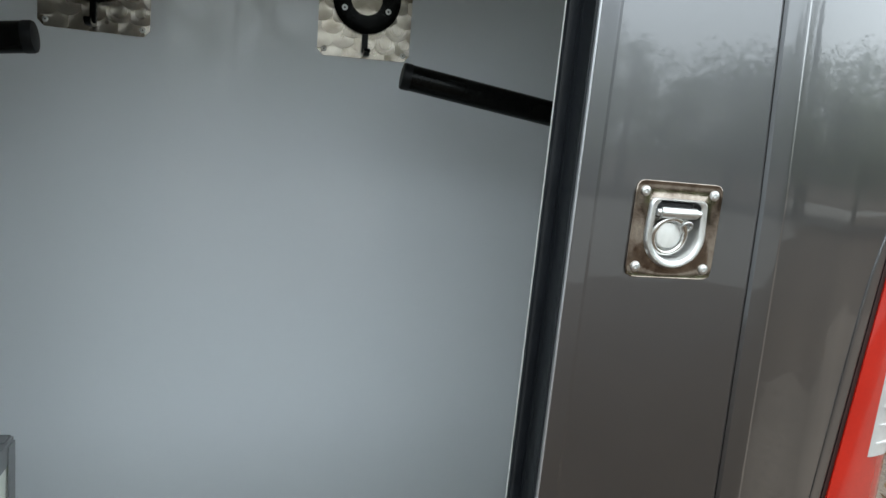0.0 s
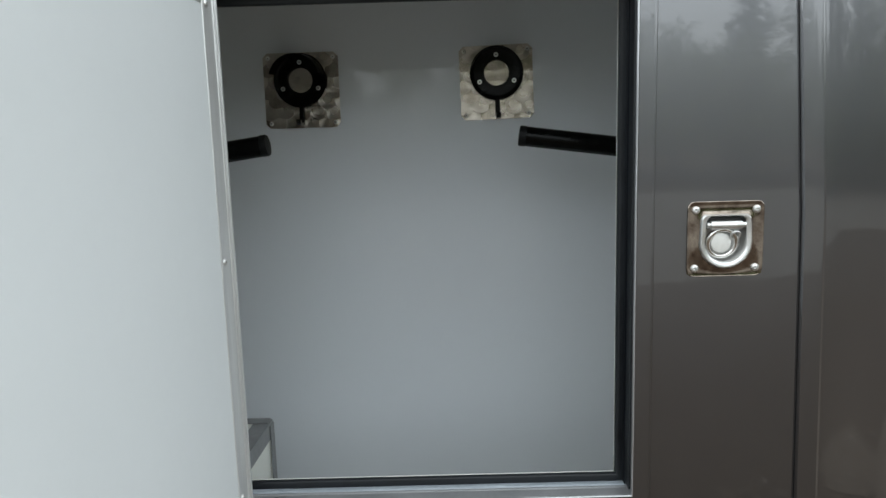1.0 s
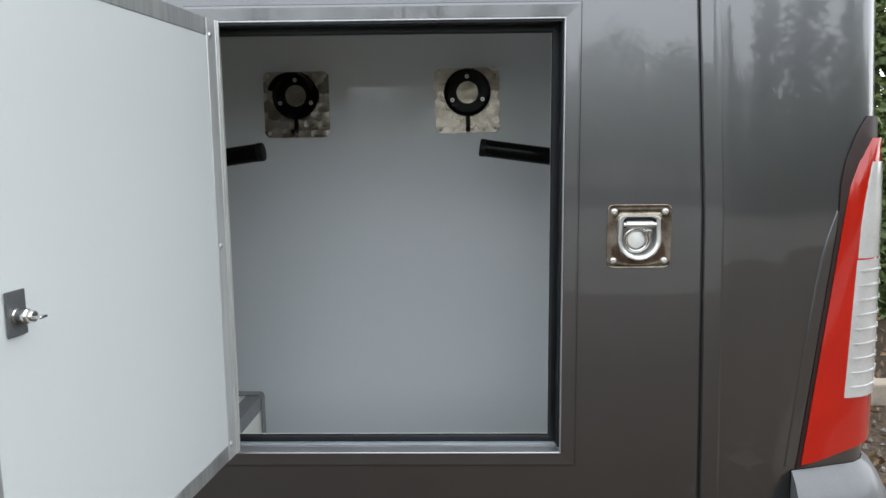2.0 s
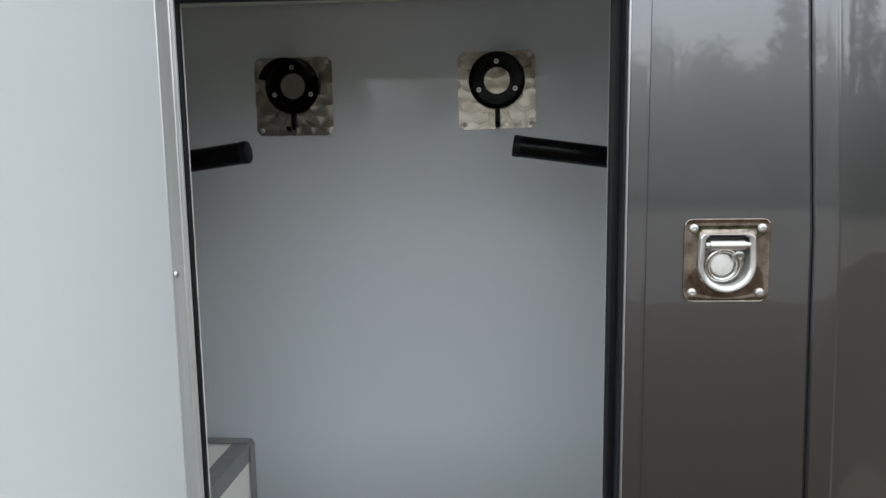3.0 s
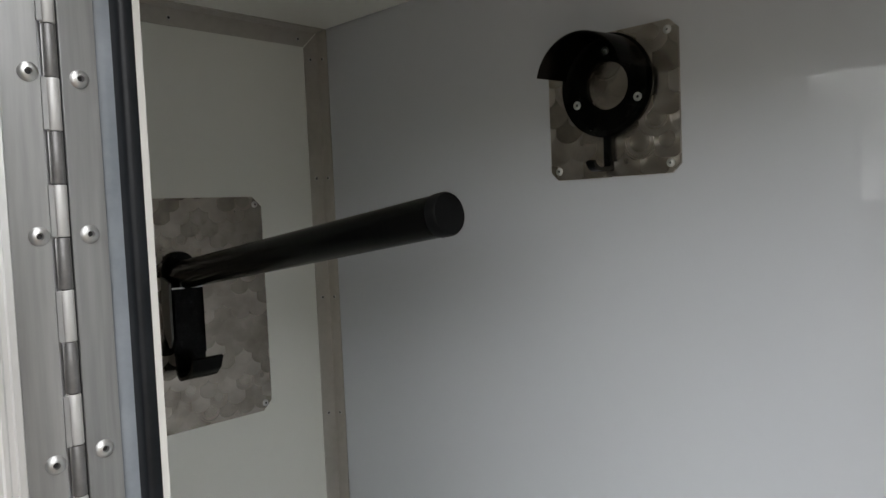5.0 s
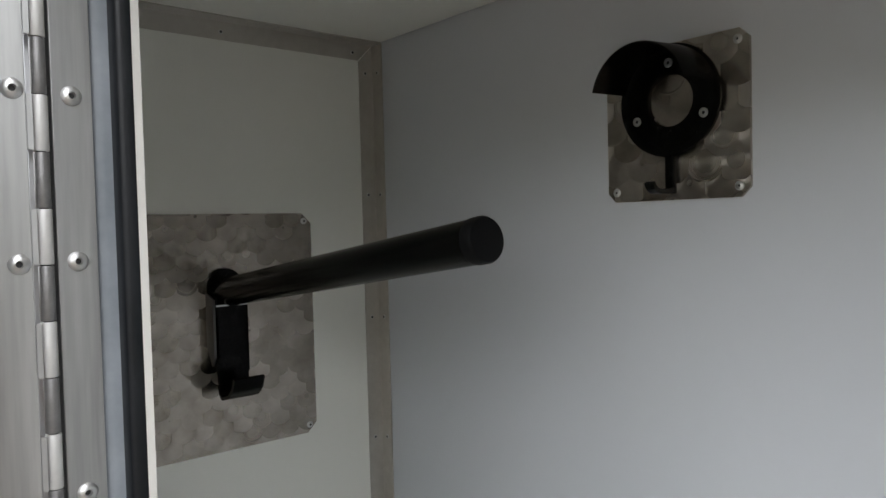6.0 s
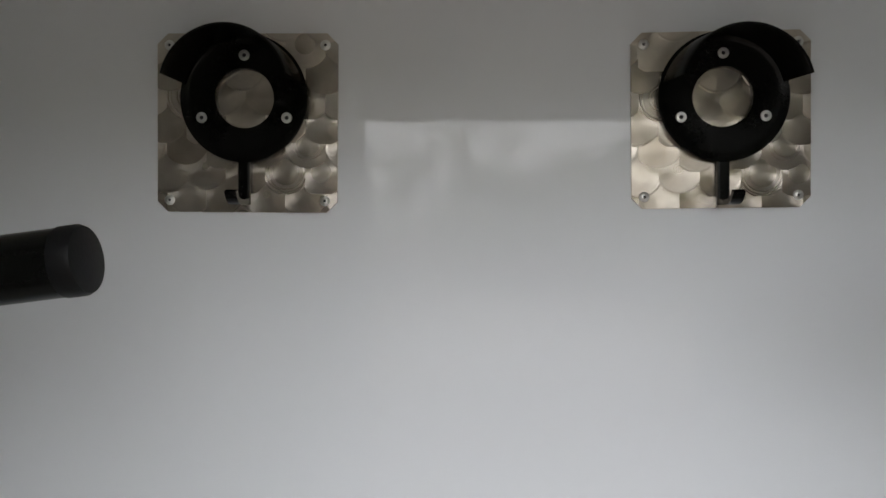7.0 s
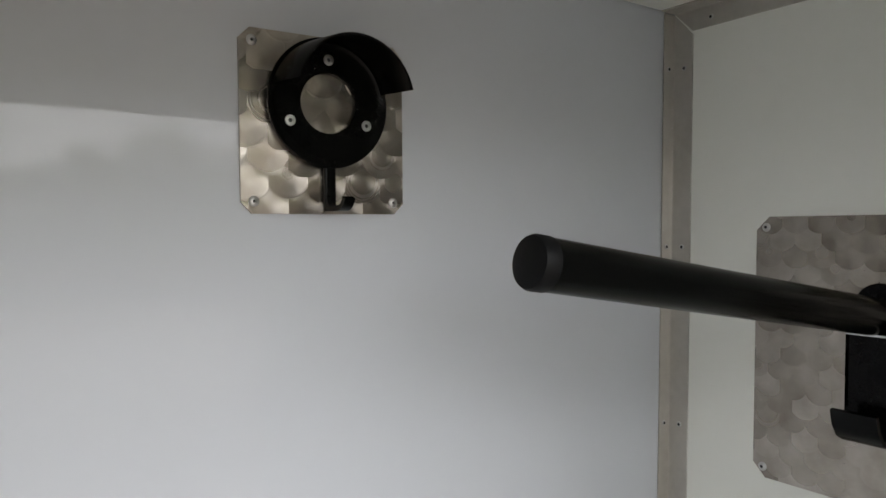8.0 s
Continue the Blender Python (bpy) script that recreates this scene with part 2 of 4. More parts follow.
YARD = ground_material("loose_grey_brown_gravel", ((0.055, 0.042, 0.031), (0.095, 0.075, 0.057), (0.16, 0.13, 0.103)))
DRIVE = ground_material("pale_gravel_drive", ((0.11, 0.104, 0.097), (0.165, 0.157, 0.147), (0.24, 0.23, 0.215)))


# ---- building helpers ----
def part(name, bm, material, parent=None, label="", smooth=False, extra=()):
    """Links a bmesh as one mesh object, under its thing if one is given."""
    me = bpy.data.meshes.new(name)
    bmesh.ops.recalc_face_normals(bm, faces=bm.faces)
    bm.to_mesh(me)
    bm.free()
    me.materials.append(material)
    for m in extra:
        me.materials.append(m)
    if smooth:
        for p in me.polygons:
            p.use_smooth = True
        me.set_sharp_from_angle(angle=radians(35))
    ob = new(name, me)
    if parent is not None:
        ob.parent = parent
    if label:
        ob["label"] = label
    return ob


def again(ob, m, parent=None):
    """One more object on the same mesh, at pose m in its parent."""
    o = new(ob.name.split(".")[0], ob.data)
    o.parent = parent if parent is not None else ob.parent
    o.matrix_basis = m
    if "label" in ob:
        o["label"] = ob["label"]
    return o


def thing(name, label, category, m=None, group="", kind=""):
    ob = tagged(new(name), label, category, group, kind)
    if m is not None:
        ob.matrix_world = m
    return ob


def box(bm, lo, hi, bevel=0.0, steps=2):
    lo, hi = Vector(lo), Vector(hi)
    r = bmesh.ops.create_cube(bm, size=1, matrix=Matrix.Translation((lo + hi) / 2) @ Matrix.Diagonal((*(hi - lo), 1)))
    if bevel:
        edges = {e for v in r["verts"] for e in v.link_edges}
        bmesh.ops.bevel(bm, geom=list(edges), offset=bevel, segments=steps, profile=0.6, affect="EDGES")
    return bm


def solid(lo, hi, bevel=0.0, steps=2):
    return box(bmesh.new(), lo, hi, bevel, steps)


def lathe(bm, profile, n=24, m=Matrix()):
    """Turns (radius, height) points round the z axis of m; radius 0 closes the end."""
    rows = []
    for r, h in profile:
        if r <= 0:
            rows.append([bm.verts.new(m @ Vector((0, 0, h)))])
        else:
            rows.append([bm.verts.new(m @ Vector((r * math.cos(2 * math.pi * k / n), r * math.sin(2 * math.pi * k / n), h))) for k in range(n)])
    for a, b in zip(rows, rows[1:]):
        for k in range(n):
            q = [a[k % len(a)], a[(k + 1) % len(a)], b[(k + 1) % len(b)], b[k % len(b)]]
            q = list(dict.fromkeys(q))
            if len(q) > 2:
                bm.faces.new(q)
    return bm


def prism(bm, outline, depth, m=Matrix(), bevel=0.0):
    """A flat outline in xy, from z = 0 to depth, placed by m."""
    low = [bm.verts.new((x, y, 0)) for x, y in outline]
    high = [bm.verts.new((x, y, depth)) for x, y in outline]
    n = len(outline)
    cap = [bm.faces.new(low[::-1]), bm.faces.new(high)]
    for k in range(n):
        bm.faces.new((low[k], low[(k + 1) % n], high[(k + 1) % n], high[k]))
    if bevel:
        bmesh.ops.bevel(bm, geom=list(cap[1].edges), offset=bevel, segments=2, profile=0.6, affect="EDGES")
    bmesh.ops.transform(bm, matrix=m, verts=bm.verts)
    return bm


def tube_along(points, radius, n=12, closed_ends=True):
    """A round bar through the points."""
    bm = bmesh.new()
    pts = [Vector(p) for p in points]
    rings = []
    up = None
    for k, p in enumerate(pts):
        d = (pts[min(k + 1, len(pts) - 1)] - pts[max(k - 1, 0)]).normalized()
        if up is None:
            up = d.orthogonal().normalized()
        side = d.cross(up).normalized()
        up = side.cross(d).normalized()
        rings.append([bm.verts.new(p + radius * (math.cos(a) * up + math.sin(a) * side)) for a in (2 * math.pi * j / n for j in range(n))])
    for a, b in zip(rings, rings[1:]):
        for j in range(n):
            bm.faces.new((a[j], a[(j + 1) % n], b[(j + 1) % n], b[j]))
    if closed_ends:
        bm.faces.new(rings[0][::-1]), bm.faces.new(rings[-1])
    return bm


def strip(points, width_axis, width, thick):
    """A flat bar bent along points (in a plane square to width_axis), with thickness."""
    bm = bmesh.new()
    pts, w = [Vector(p) for p in points], Vector(width_axis).normalized()
    rows = []
    for k, p in enumerate(pts):
        d = (pts[min(k + 1, len(pts) - 1)] - pts[max(k - 1, 0)]).normalized()
        n = w.cross(d).normalized()
        rows.append([bm.verts.new(p + a * w * width / 2 + b * n * thick / 2) for a, b in ((-1, -1), (1, -1), (1, 1), (-1, 1))])
    for a, b in zip(rows, rows[1:]):
        for j in range(4):
            bm.faces.new((a[j], a[(j + 1) % 4], b[(j + 1) % 4], b[j]))
    bm.faces.new(rows[0][::-1]), bm.faces.new(rows[-1])
    bmesh.ops.bevel(bm, geom=[e for e in bm.edges if e.is_manifold and e.calc_face_angle(0) > 0.9], offset=thick * 0.22, segments=2, affect="EDGES")
    return bm


def chamfered(w, h, c):
    """The outline of a sheet with its corners cut off."""
    a, b = w / 2, h / 2
    return [(-a + c, -b), (a - c, -b), (a, -b + c), (a, b - c), (a - c, b), (-a + c, b), (-a, b - c), (-a, -b + c)]


def rivet_profile(r):
    """A domed blind rivet with the hole of its drawn mandrel."""
    return [(r, 0), (r, 0.0005), (r * 0.86, r * 0.28), (r * 0.6, r * 0.42), (r * 0.36, r * 0.46), (r * 0.30, r * 0.05), (0, r * 0.02)]


def screw_profile(r):
    """A countersunk screw's head with a socket."""
    return [(r, 0), (r, 0.0006), (r * 0.9, 0.0012), (r * 0.42, 0.0013), (r * 0.36, 0.0002), (0, 0.0)]


def cored(ob, r):
    """Colours the hole of a rivet or screw dark, for the shade inside it."""
    ob.data.materials.append(DARK_GAP)
    for p in ob.data.polygons:
        if math.hypot(p.center.x, p.center.y) < r:
            p.material_index = 1
    return ob


# ---- the van's side: u along it, v into it, on axes turned a little from the locker ----
VAN = pose(0, -0.029, 0, 0, 0, 1.95)
U0, U1, Z0, Z1 = -0.194, 0.350, 0.843, 1.525  # the locker's opening
van = thing("van", "grey metallic horsebox van with an open side tack locker", "van", VAN)


def lean(z):
    return -0.022 * (min(z, 1.2285) - 1.15) - 0.06 * max(0.0, z - 1.2285)


def cells(us, zs, holes):
    bm = bmesh.new()
    grid = [[bm.verts.new((u, 0, z)) for z in zs] for u in us]
    for i in range(len(us) - 1):
        for k in range(len(zs) - 1):
            if (i, k) not in holes:
                bm.faces.new((grid[i][k], grid[i + 1][k], grid[i + 1][k + 1], grid[i][k + 1]))
    for v in [v for v in bm.verts if not v.link_faces]:
        bm.verts.remove(v)
    return bm


RING_U, RING_Z = 0.4925, 1.1945
bm = cells([-2.4, U0 - 0.03, U1 + 0.03, RING_U - 0.034, RING_U + 0.034, 0.5945, 0.5980], [0.36, Z0 - 0.025, RING_Z - 0.04, RING_Z + 0.034, Z1 + 0.025, 2.45], {(1, 1), (1, 2), (1, 3), (3, 2)})
for v in bm.verts:
    if v.co.x > 0.55:
        v.co.y = 0.0025 if v.co.x > 0.595 else 0.0
        v.co.x += lean(v.co.z)
side = part("side_panel", bm, PAINT, van)
mod = side.modifiers.new("thickness", "SOLIDIFY")
mod.thickness, mod.offset = 0.008, -1.0


def pillar_uv(s):
    """The rear pillar's plan: flat, then round the corner to the back. s: metres along it."""
    flat, r = 0.889, 0.052
    if s < flat:
        return s, 0.0
    a = (s - flat) / r
    if a < math.pi / 2:
        return flat + r * math.sin(a), r - r * math.cos(a)
    return flat + r, r + (s - flat - r * math.pi / 2)


def on_pillar(s, z, out=0.0):
    u, v = pillar_uv(s)
    u2, v2 = pillar_uv(s + 0.002)
    t = Vector((u2 - u, v2 - v)).normalized()
    shift = lean(z)
    crease = 0.0035 * max(0.0, 1 - (s - 0.600) / 0.003) + 0.0012 * min(1.0, max(0.0, (s - 0.630) / 0.003)) - 0.004 * math.exp(-((s - 0.745) / 0.02) ** 2) * max(0.0, min(1.0, (1.15 - z) / 0.2))
    k = max(0.0, min(s, 0.96) - 0.625)
    taper = 0.27 * k * k / (k + 0.012)
    return Vector((u + shift + t.y * out, v - t.x * out + crease + taper, z))


bm = bmesh.new()
ss = [0.600, 0.6015, 0.603, 0.606, 0.615, 0.625, 0.629, 0.630, 0.6315, 0.633, 0.6345, 0.64, 0.65, 0.67] + [0.69 + 0.02 * k for k in range(10)] + [0.889 + 0.052 * math.pi / 2 * k / 8 for k in range(9)] + [1.1, 1.6]
zs = [0.36, 0.6, 0.77, 0.9, 1.05, 1.2285, 1.36, 1.5, 1.7, 2.0, 2.45]
grid = [[bm.verts.new(on_pillar(s, z)) for z in zs] for s in ss]
for i in range(len(ss) - 1):
    for k in range(len(zs) - 1):
        bm.faces.new((grid[i][k], grid[i + 1][k], grid[i + 1][k + 1], grid[i][k + 1]))
part("rear_pillar", bm, PAINT, van, smooth=True)
part("panel_joint", solid((0.575, 0.006, 0.36), (0.62, 0.012, 2.45)), DARK_GAP, van, "dark joint between body panels")
part("roof", solid((-2.4, 0.0, 2.45), (0.93, 1.9, 2.50), 0.02), PAINT, van)
part("far_side", solid((-2.4, 1.9, 0.36), (0.93, 1.92, 2.45)), PAINT, van)
part("underside", solid((-2.4, 0.02, 0.34), (0.85, 1.9, 0.358)), DARK_GAP, van)
part("rear_panel", solid((0.905, 0.74, 0.36), (0.93, 1.9, 2.45)), PAINT, van)
part("front_bulkhead", solid((-2.42, 0.0, 0.34), (-2.401, 1.9, 2.45)), PAINT, van)


def swept(profile, sides=(0, 1, 2, 3)):
    """A profile of (distance out from the opening, height off the panel) taken round the opening with mitred corners; sides: sill, rear jamb, head, hinge jamb."""
    bm = bmesh.new()
    loops = []
    for d, h in profile:
        loops.append([bm.verts.new((u, -h, z)) for u, z in ((U0 - d, Z0 - d), (U1 + d, Z0 - d), (U1 + d, Z1 + d), (U0 - d, Z1 + d))])
    for a, b in zip(loops, loops[1:]):
        for k in sides:
            bm.faces.new((a[k], a[(k + 1) % 4], b[(k + 1) % 4], b[k]))
    return bm


part("locker_frame", swept([(0.0125, -0.026), (0.0125, -0.006), (0.0135, -0.004), (0.0135, 0.017), (0.0140, 0.0190), (0.0150, 0.0198), (0.0160, 0.0196)]), FRAME_ALU, van, "bare aluminium edge of the locker frame")
part("frame_surround", swept([(0.0160, 0.0192), (0.0175, 0.0178), (0.027, 0.0181), (0.036, 0.0184), (0.0395, 0.0178), (0.0415, 0.0140), (0.0425, 0.006), (0.0428, 0.0)]), PAINT, van, "grey painted surround of the locker opening")
part("door_seal", swept([(-0.0006, -0.0275), (-0.0006, -0.0225), (0.0001, -0.0207), (0.0016, -0.0195), (0.0040, -0.0190), (0.0080, -0.0193), (0.0126, -0.0198)]), RUBBER, van, "black rubber door seal", smooth=True)
# One rubber lip: sill and hinge jamb coloured as sky-lit, the rest as shaded.
LIP = [(0.0106, -0.0205), (0.0103, -0.0160), (0.0107, -0.0125), (0.0116, -0.0103), (0.0127, -0.0095)]
part("seal_lip", swept(LIP, (0, 3)), SEAL_LIT, van, "lip of the door seal, coloured blue-grey for the sky light on it", smooth=True)
part("shaded_seal_lip", swept(LIP, (1, 2)), RUBBER, van, "lip of the door seal, coloured black for its shade", smooth=True)

bm = solid((U1 + 0.0108, -0.0165, Z0 - 0.006), (U1 + 0.0133, 0.0100, Z1 + 0.0105))
part("reveal_lining", bm, RUBBER, van, "black rubber lining of the frame's upright edge")
part("head_lining", solid((U0 - 0.010, -0.0165, Z1 + 0.0108), (U1 + 0.0105, 0.0100, Z1 + 0.0133)), RUBBER, van, "black rubber lining of the frame's top edge")

# tail lamp on the corner
lamp = part("tail_lamp", bmesh.new(), GASKET, van, "tall red and clear tail lamp")


def on_corner(outline, thick, steps=10, out=0.0):
    """A slab on the pillar: rows of (z, s from, s to), made round at its edges."""
    bm = bmesh.new()
    front, back = [], []
    for z, s0, s1 in outline:
        rise = 0.24 * max(0.0, 1 - (z - 0.779) / 0.12) * (s1 - s0)
        front.append([bm.verts.new(on_pillar(s0 + (s1 - s0) * k / steps, z + rise * min(k / steps, 0.6), out + thick * (1 - abs(2 * k / steps - 1) ** 8 * 0.55))) for k in range(steps + 1)])
        back.append([bm.verts.new(on_pillar(s0 + (s1 - s0) * k / steps, z + rise * min(k / steps, 0.6), out - 0.004)) for k in range(steps + 1)])
    for rows, flip in ((front, 1), (back, -1)):
        for a, b in zip(rows, rows[1:]):
            for k in range(steps):
                bm.faces.new((a[k], a[k + 1], b[k + 1], b[k])[::flip])
    for k in range(steps):
        bm.faces.new((front[0][k], back[0][k], back[0][k + 1], front[0][k + 1]))
        bm.faces.new((front[-1][k + 1], back[-1][k + 1], back[-1][k], front[-1][k]))
    for k in (0, steps):
        for i in range(len(outline) - 1):
            bm.faces.new((front[i][k], front[i + 1][k], back[i + 1][k], back[i][k]))
    return bm


def lamp_left(z):
    return 0.790 + 0.15 * (z - 0.773) + 0.034 * max(0, (z - 1.235) / 0.116) ** 2.2


lamp_z = [0.779 + 0.572 * k / 14 for k in range(15)]
# Gasket, widened and raised at the top as the dark of the shaded body recess.
part("gasket", on_corner([(z, lamp_left(z) - 0.008 - 0.026 * max(0.0, (z - 1.2) / 0.15) ** 1.4, 1.002) for z in [0.772] + lamp_z + [1.357, 1.372, 1.388]], 0.005), GASKET, lamp, smooth=True)
part("lamp_surround", on_corner([(z, lamp_left(z) - 0.009 - 0.024 * math.sin(math.pi * min(0.5, (1.25 - z) / 0.3)), lamp_left(z) - 0.0075) for z in lamp_z if z < 1.24], 0.0016), PAINT, van, "raised painted edge beside the tail lamp", smooth=True)
part("red_lens", on_corner([(z, lamp_left(z), 0.997) for z in lamp_z], 0.012), RED, lamp, smooth=True)


def clear_left(z):
    return 0.8576 + 0.06 * (z - 0.9) + 0.016 * max(0, (z - 1.2) / 0.12) ** 1.5


part("clear_lens", on_corner([(z, clear_left(z), 0.992) for z in [0.898 + 0.245 * k / 8 for k in range(9)]], 0.015), CLEAR, lamp, "clear ribbed reversing lens", smooth=True)
part("upper_clear_lens", on_corner([(z, clear_left(z), 0.982) for z in [1.146 + 0.165 * k / 6 for k in range(7)]], 0.0135), CLEAR, lamp, "plain clear upper lens", smooth=True)
for k in range(9):
    z = 0.915 + 0.026 * k
    part("rib", on_corner([(z, clear_left(z) + 0.003, 0.989), (z + 0.003, clear_left(z) + 0.003, 0.989)], 0.0175, 6), CLEAR, lamp)
bm = bmesh.new()
rows = [[bm.verts.new(on_pillar(0.773 + 0.21 * k / 10, z, o)) for k in range(11)] for z, o in ((0.770, 0.002), (0.756, 0.018), (0.73, 0.034), (0.70, 0.048), (0.5, 0.055), (0.36, 0.05), (0.36, -0.004))]
for a, b in zip(rows, rows[1:]):
    for k in range(10):
        bm.faces.new((a[k], a[k + 1], b[k + 1], b[k]))
bm.faces.new([r[0] for r in rows]), bm.faces.new([r[-1] for r in rows][::-1])
part("bumper_corner", bm, BUMPER, van, "pale grey bumper corner", smooth=True)

# ---- locker: the walls are boxes with thickness ----
XL, XR, YB, ZC, ZF = -0.703, 0.645, 0.500, 1.618, 0.500


def setting(name, bm, material, label, category, smooth=False):
    return tagged(part(name, bm, material, smooth=smooth), label, category, kind="structure")



def bow(x, z):
    """How far the thin back panel bows away from flat, in metres."""
    k = max(0.0, min(1.0, (x + 0.35) / 0.67))
    held = max(0.0, min(1.0, (XR - x) / 0.25))
    return held * 0.006 * k * k * (3 - 2 * k) + 0.0006 * (1 + math.sin(2 * math.pi * (z - 1.45) / 0.85))


bm = bmesh.new()
xs = [XL - 0.02 + (XR - XL + 0.04) * k / 54 for k in range(55)]
zs = [ZF - 0.02 + (ZC - ZF + 0.04) * k / 40 for k in range(41)]
near = [[bm.verts.new((x, YB + bow(x, z), z)) for z in zs] for x in xs]
far = [[bm.verts.new((x, YB + 0.02, z)) for z in (zs[0], zs[-1])] for x in (xs[0], xs[-1])]
for i in range(54):
    for k in range(40):
        bm.faces.new((near[i][k], near[i + 1][k], near[i + 1][k + 1], near[i][k + 1]))
bm.faces.new((far[0][0], far[0][1], far[1][1], far[1][0]))
bm.faces.new([r[0] for r in near] + [far[1][0], far[0][0]]), bm.faces.new([r[-1] for r in near] + [far[1][1], far[0][1]])
bm.faces.new(near[0] + [far[0][1], far[0][0]]), bm.faces.new(near[-1] + [far[1][1], far[1][0]])
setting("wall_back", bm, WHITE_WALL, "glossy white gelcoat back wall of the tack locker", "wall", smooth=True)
setting("wall_left", solid((XL - 0.02, -0.030, ZF - 0.02), (XL, YB - 0.001, ZC + 0.02)), WHITE_SIDE, "white lined side wall of the tack locker", "wall")
setting("wall_right", solid((XR, 0.016, ZF - 0.02), (XR + 0.02, YB - 0.001, ZC + 0.02)), WHITE_SIDE, "white lined side wall of the tack locker", "wall")
setting("ceiling", solid((XL + 0.001, -0.022, ZC), (XR - 0.001, YB - 0.001, ZC + 0.02)), WHITE_SIDE, "white lined ceiling of the tack locker", "ceiling")
setting("floor", solid((XL + 0.001, -0.018, ZF - 0.02), (XR - 0.001, YB - 0.001, ZF)), WHITE_SIDE, "plain pale floor of the tack locker", "floor")
bm = bmesh.new()
for lo, hi in (((XL - 0.02, 0.0258, ZF), (U0 + 0.0005, 0.0318, ZC + 0.02)), ((U1 - 0.0005, 0.0258, ZF), (XR + 0.02, 0.0318, ZC + 0.02)), ((U0, 0.0255, ZF), (U1, 0.0318, Z0)), ((U0, 0.0255, Z1), (U1, 0.0318, ZC + 0.02))):
    box(bm, lo, hi)
front = setting("wall_front", bm, FRONT_LINING, "white lined front wall round the locker opening", "wall")
front.matrix_world = VAN


def angle_trim(name, wide, length, m, holes, low=(0, 0), high=(0, 0)):
    """Aluminium angle with two flanges along z and a rounded root, riveted on both; low and high: how its ends are mitred along each flange."""
    bm = bmesh.new()
    r = 0.0012
    root = [(0.0016 + r - r * math.cos(radians(a)), 0.0016 + r - r * math.sin(radians(a))) for a in range(90, -1, -15)]
    w, w2 = wide
    prism(bm, [(0, 0), (w, 0), (w, 0.0016)] + root + [(0.0016, w2), (0, w2)], length)
    for v in bm.verts:
        if v.co.z < length / 2:
            v.co.z += low[0] * v.co.x + low[1] * v.co.y
        else:
            v.co.z -= high[0] * v.co.x + high[1] * v.co.y
    ob = setting(name, bm, ALU_DULL, "dull aluminium corner angle riveted to the locker lining", "trim", smooth=True)
    ob.matrix_world = m
    r = None
    for z, both in holes:
        for q in ((pose(w * 0.6, 0.0016, z, -90, 0, 0), pose(0.0016, w2 * 0.6, z, 0, 90, 0))[: 2 if both else 1]):
            if r is None:
                r = cored(part("rivet", lathe(bmesh.new(), rivet_profile(0.0030), 12), RIVET, ob, smooth=True), 0.0016)
                r.matrix_basis = q
            else:
                again(r, q)
    return ob


angle_trim("trim_back_left", (0.025, 0.025), 0.807, pose(XL, YB, 0.81, 0, 0, -90), [(z - 0.81, True) for z in (0.86, 1.034, 1.214, 1.396, 1.575)], high=(1.03, 0))
angle_trim("trim_back_right", (0.019, 0.027), 0.807, pose(XR, YB, 0.81, 0, 0, 180), [(z - 0.81, True) for z in (0.93, 1.138, 1.345, 1.552)], high=(0, 1.03))
# along the ceiling: length runs out of the locker, one flange down the wall, one along the ceiling
turn_l = Matrix(((0, 1, 0, XL), (0, 0, -1, YB - 0.001), (-1, 0, 0, ZC), (0, 0, 0, 1)))
angle_trim("trim_ceiling_left", (0.025, 0.025), 0.50, turn_l, [(z, False) for z in (0.035, 0.235, 0.42)], low=(1.03, 0))
turn_r = Matrix(((0, -1, 0, XR), (0, 0, -1, YB - 0.001), (-1, 0, 0, ZC), (0, 0, 0, 1)))
angle_trim("trim_ceiling_right", (0.025, 0.025), 0.46, turn_r, [(z, False) for z in (0.05, 0.24, 0.42)], low=(1.03, 0))

# ---- white box trimmed with aluminium, low in the locker ----
BX, BY, BZ = -0.263, 0.346, 0.792
arch = thing("wheel_arch_box", "white boxed-in wheel arch with grey aluminium edge trims", "wheel arch box", pose(-0.48, 0.18, ZF))


def local(ob, bm):
    bmesh.ops.transform(bm, matrix=ob.matrix_world.inverted(), verts=bm.verts)
    return bm


part("body", local(arch, solid((XL + 0.002, 0.03, ZF), (BX, BY, BZ))), WHITE_SIDE, arch)
part("edge_trim", local(arch, box(solid((BX - 0.03, 0.03, BZ + 0.0005), (BX + 0.0025, BY + 0.002, BZ + 0.003)), (BX + 0.0005, 0.03, BZ - 0.03), (BX + 0.0025, BY + 0.002, BZ + 0.0005))), ARCH_TRIM, arch, "aluminium angle along the top edge")
part("back_trim", local(arch, box(solid((XL + 0.002, BY - 0.022, BZ + 0.003), (BX - 0.001, BY + 0.0025, BZ + 0.005)), (XL + 0.002, BY + 0.0005, BZ - 0.022), (BX, BY + 0.0025, BZ + 0.003))), ARCH_TRIM, arch, "aluminium angle along the back edge")
part("corner_trim", local(arch, solid((BX + 0.0028, BY - 0.022, ZF), (BX + 0.0048, BY + 0.0022, BZ - 0.002))), ARCH_TRIM, arch, "upright aluminium corner strip")


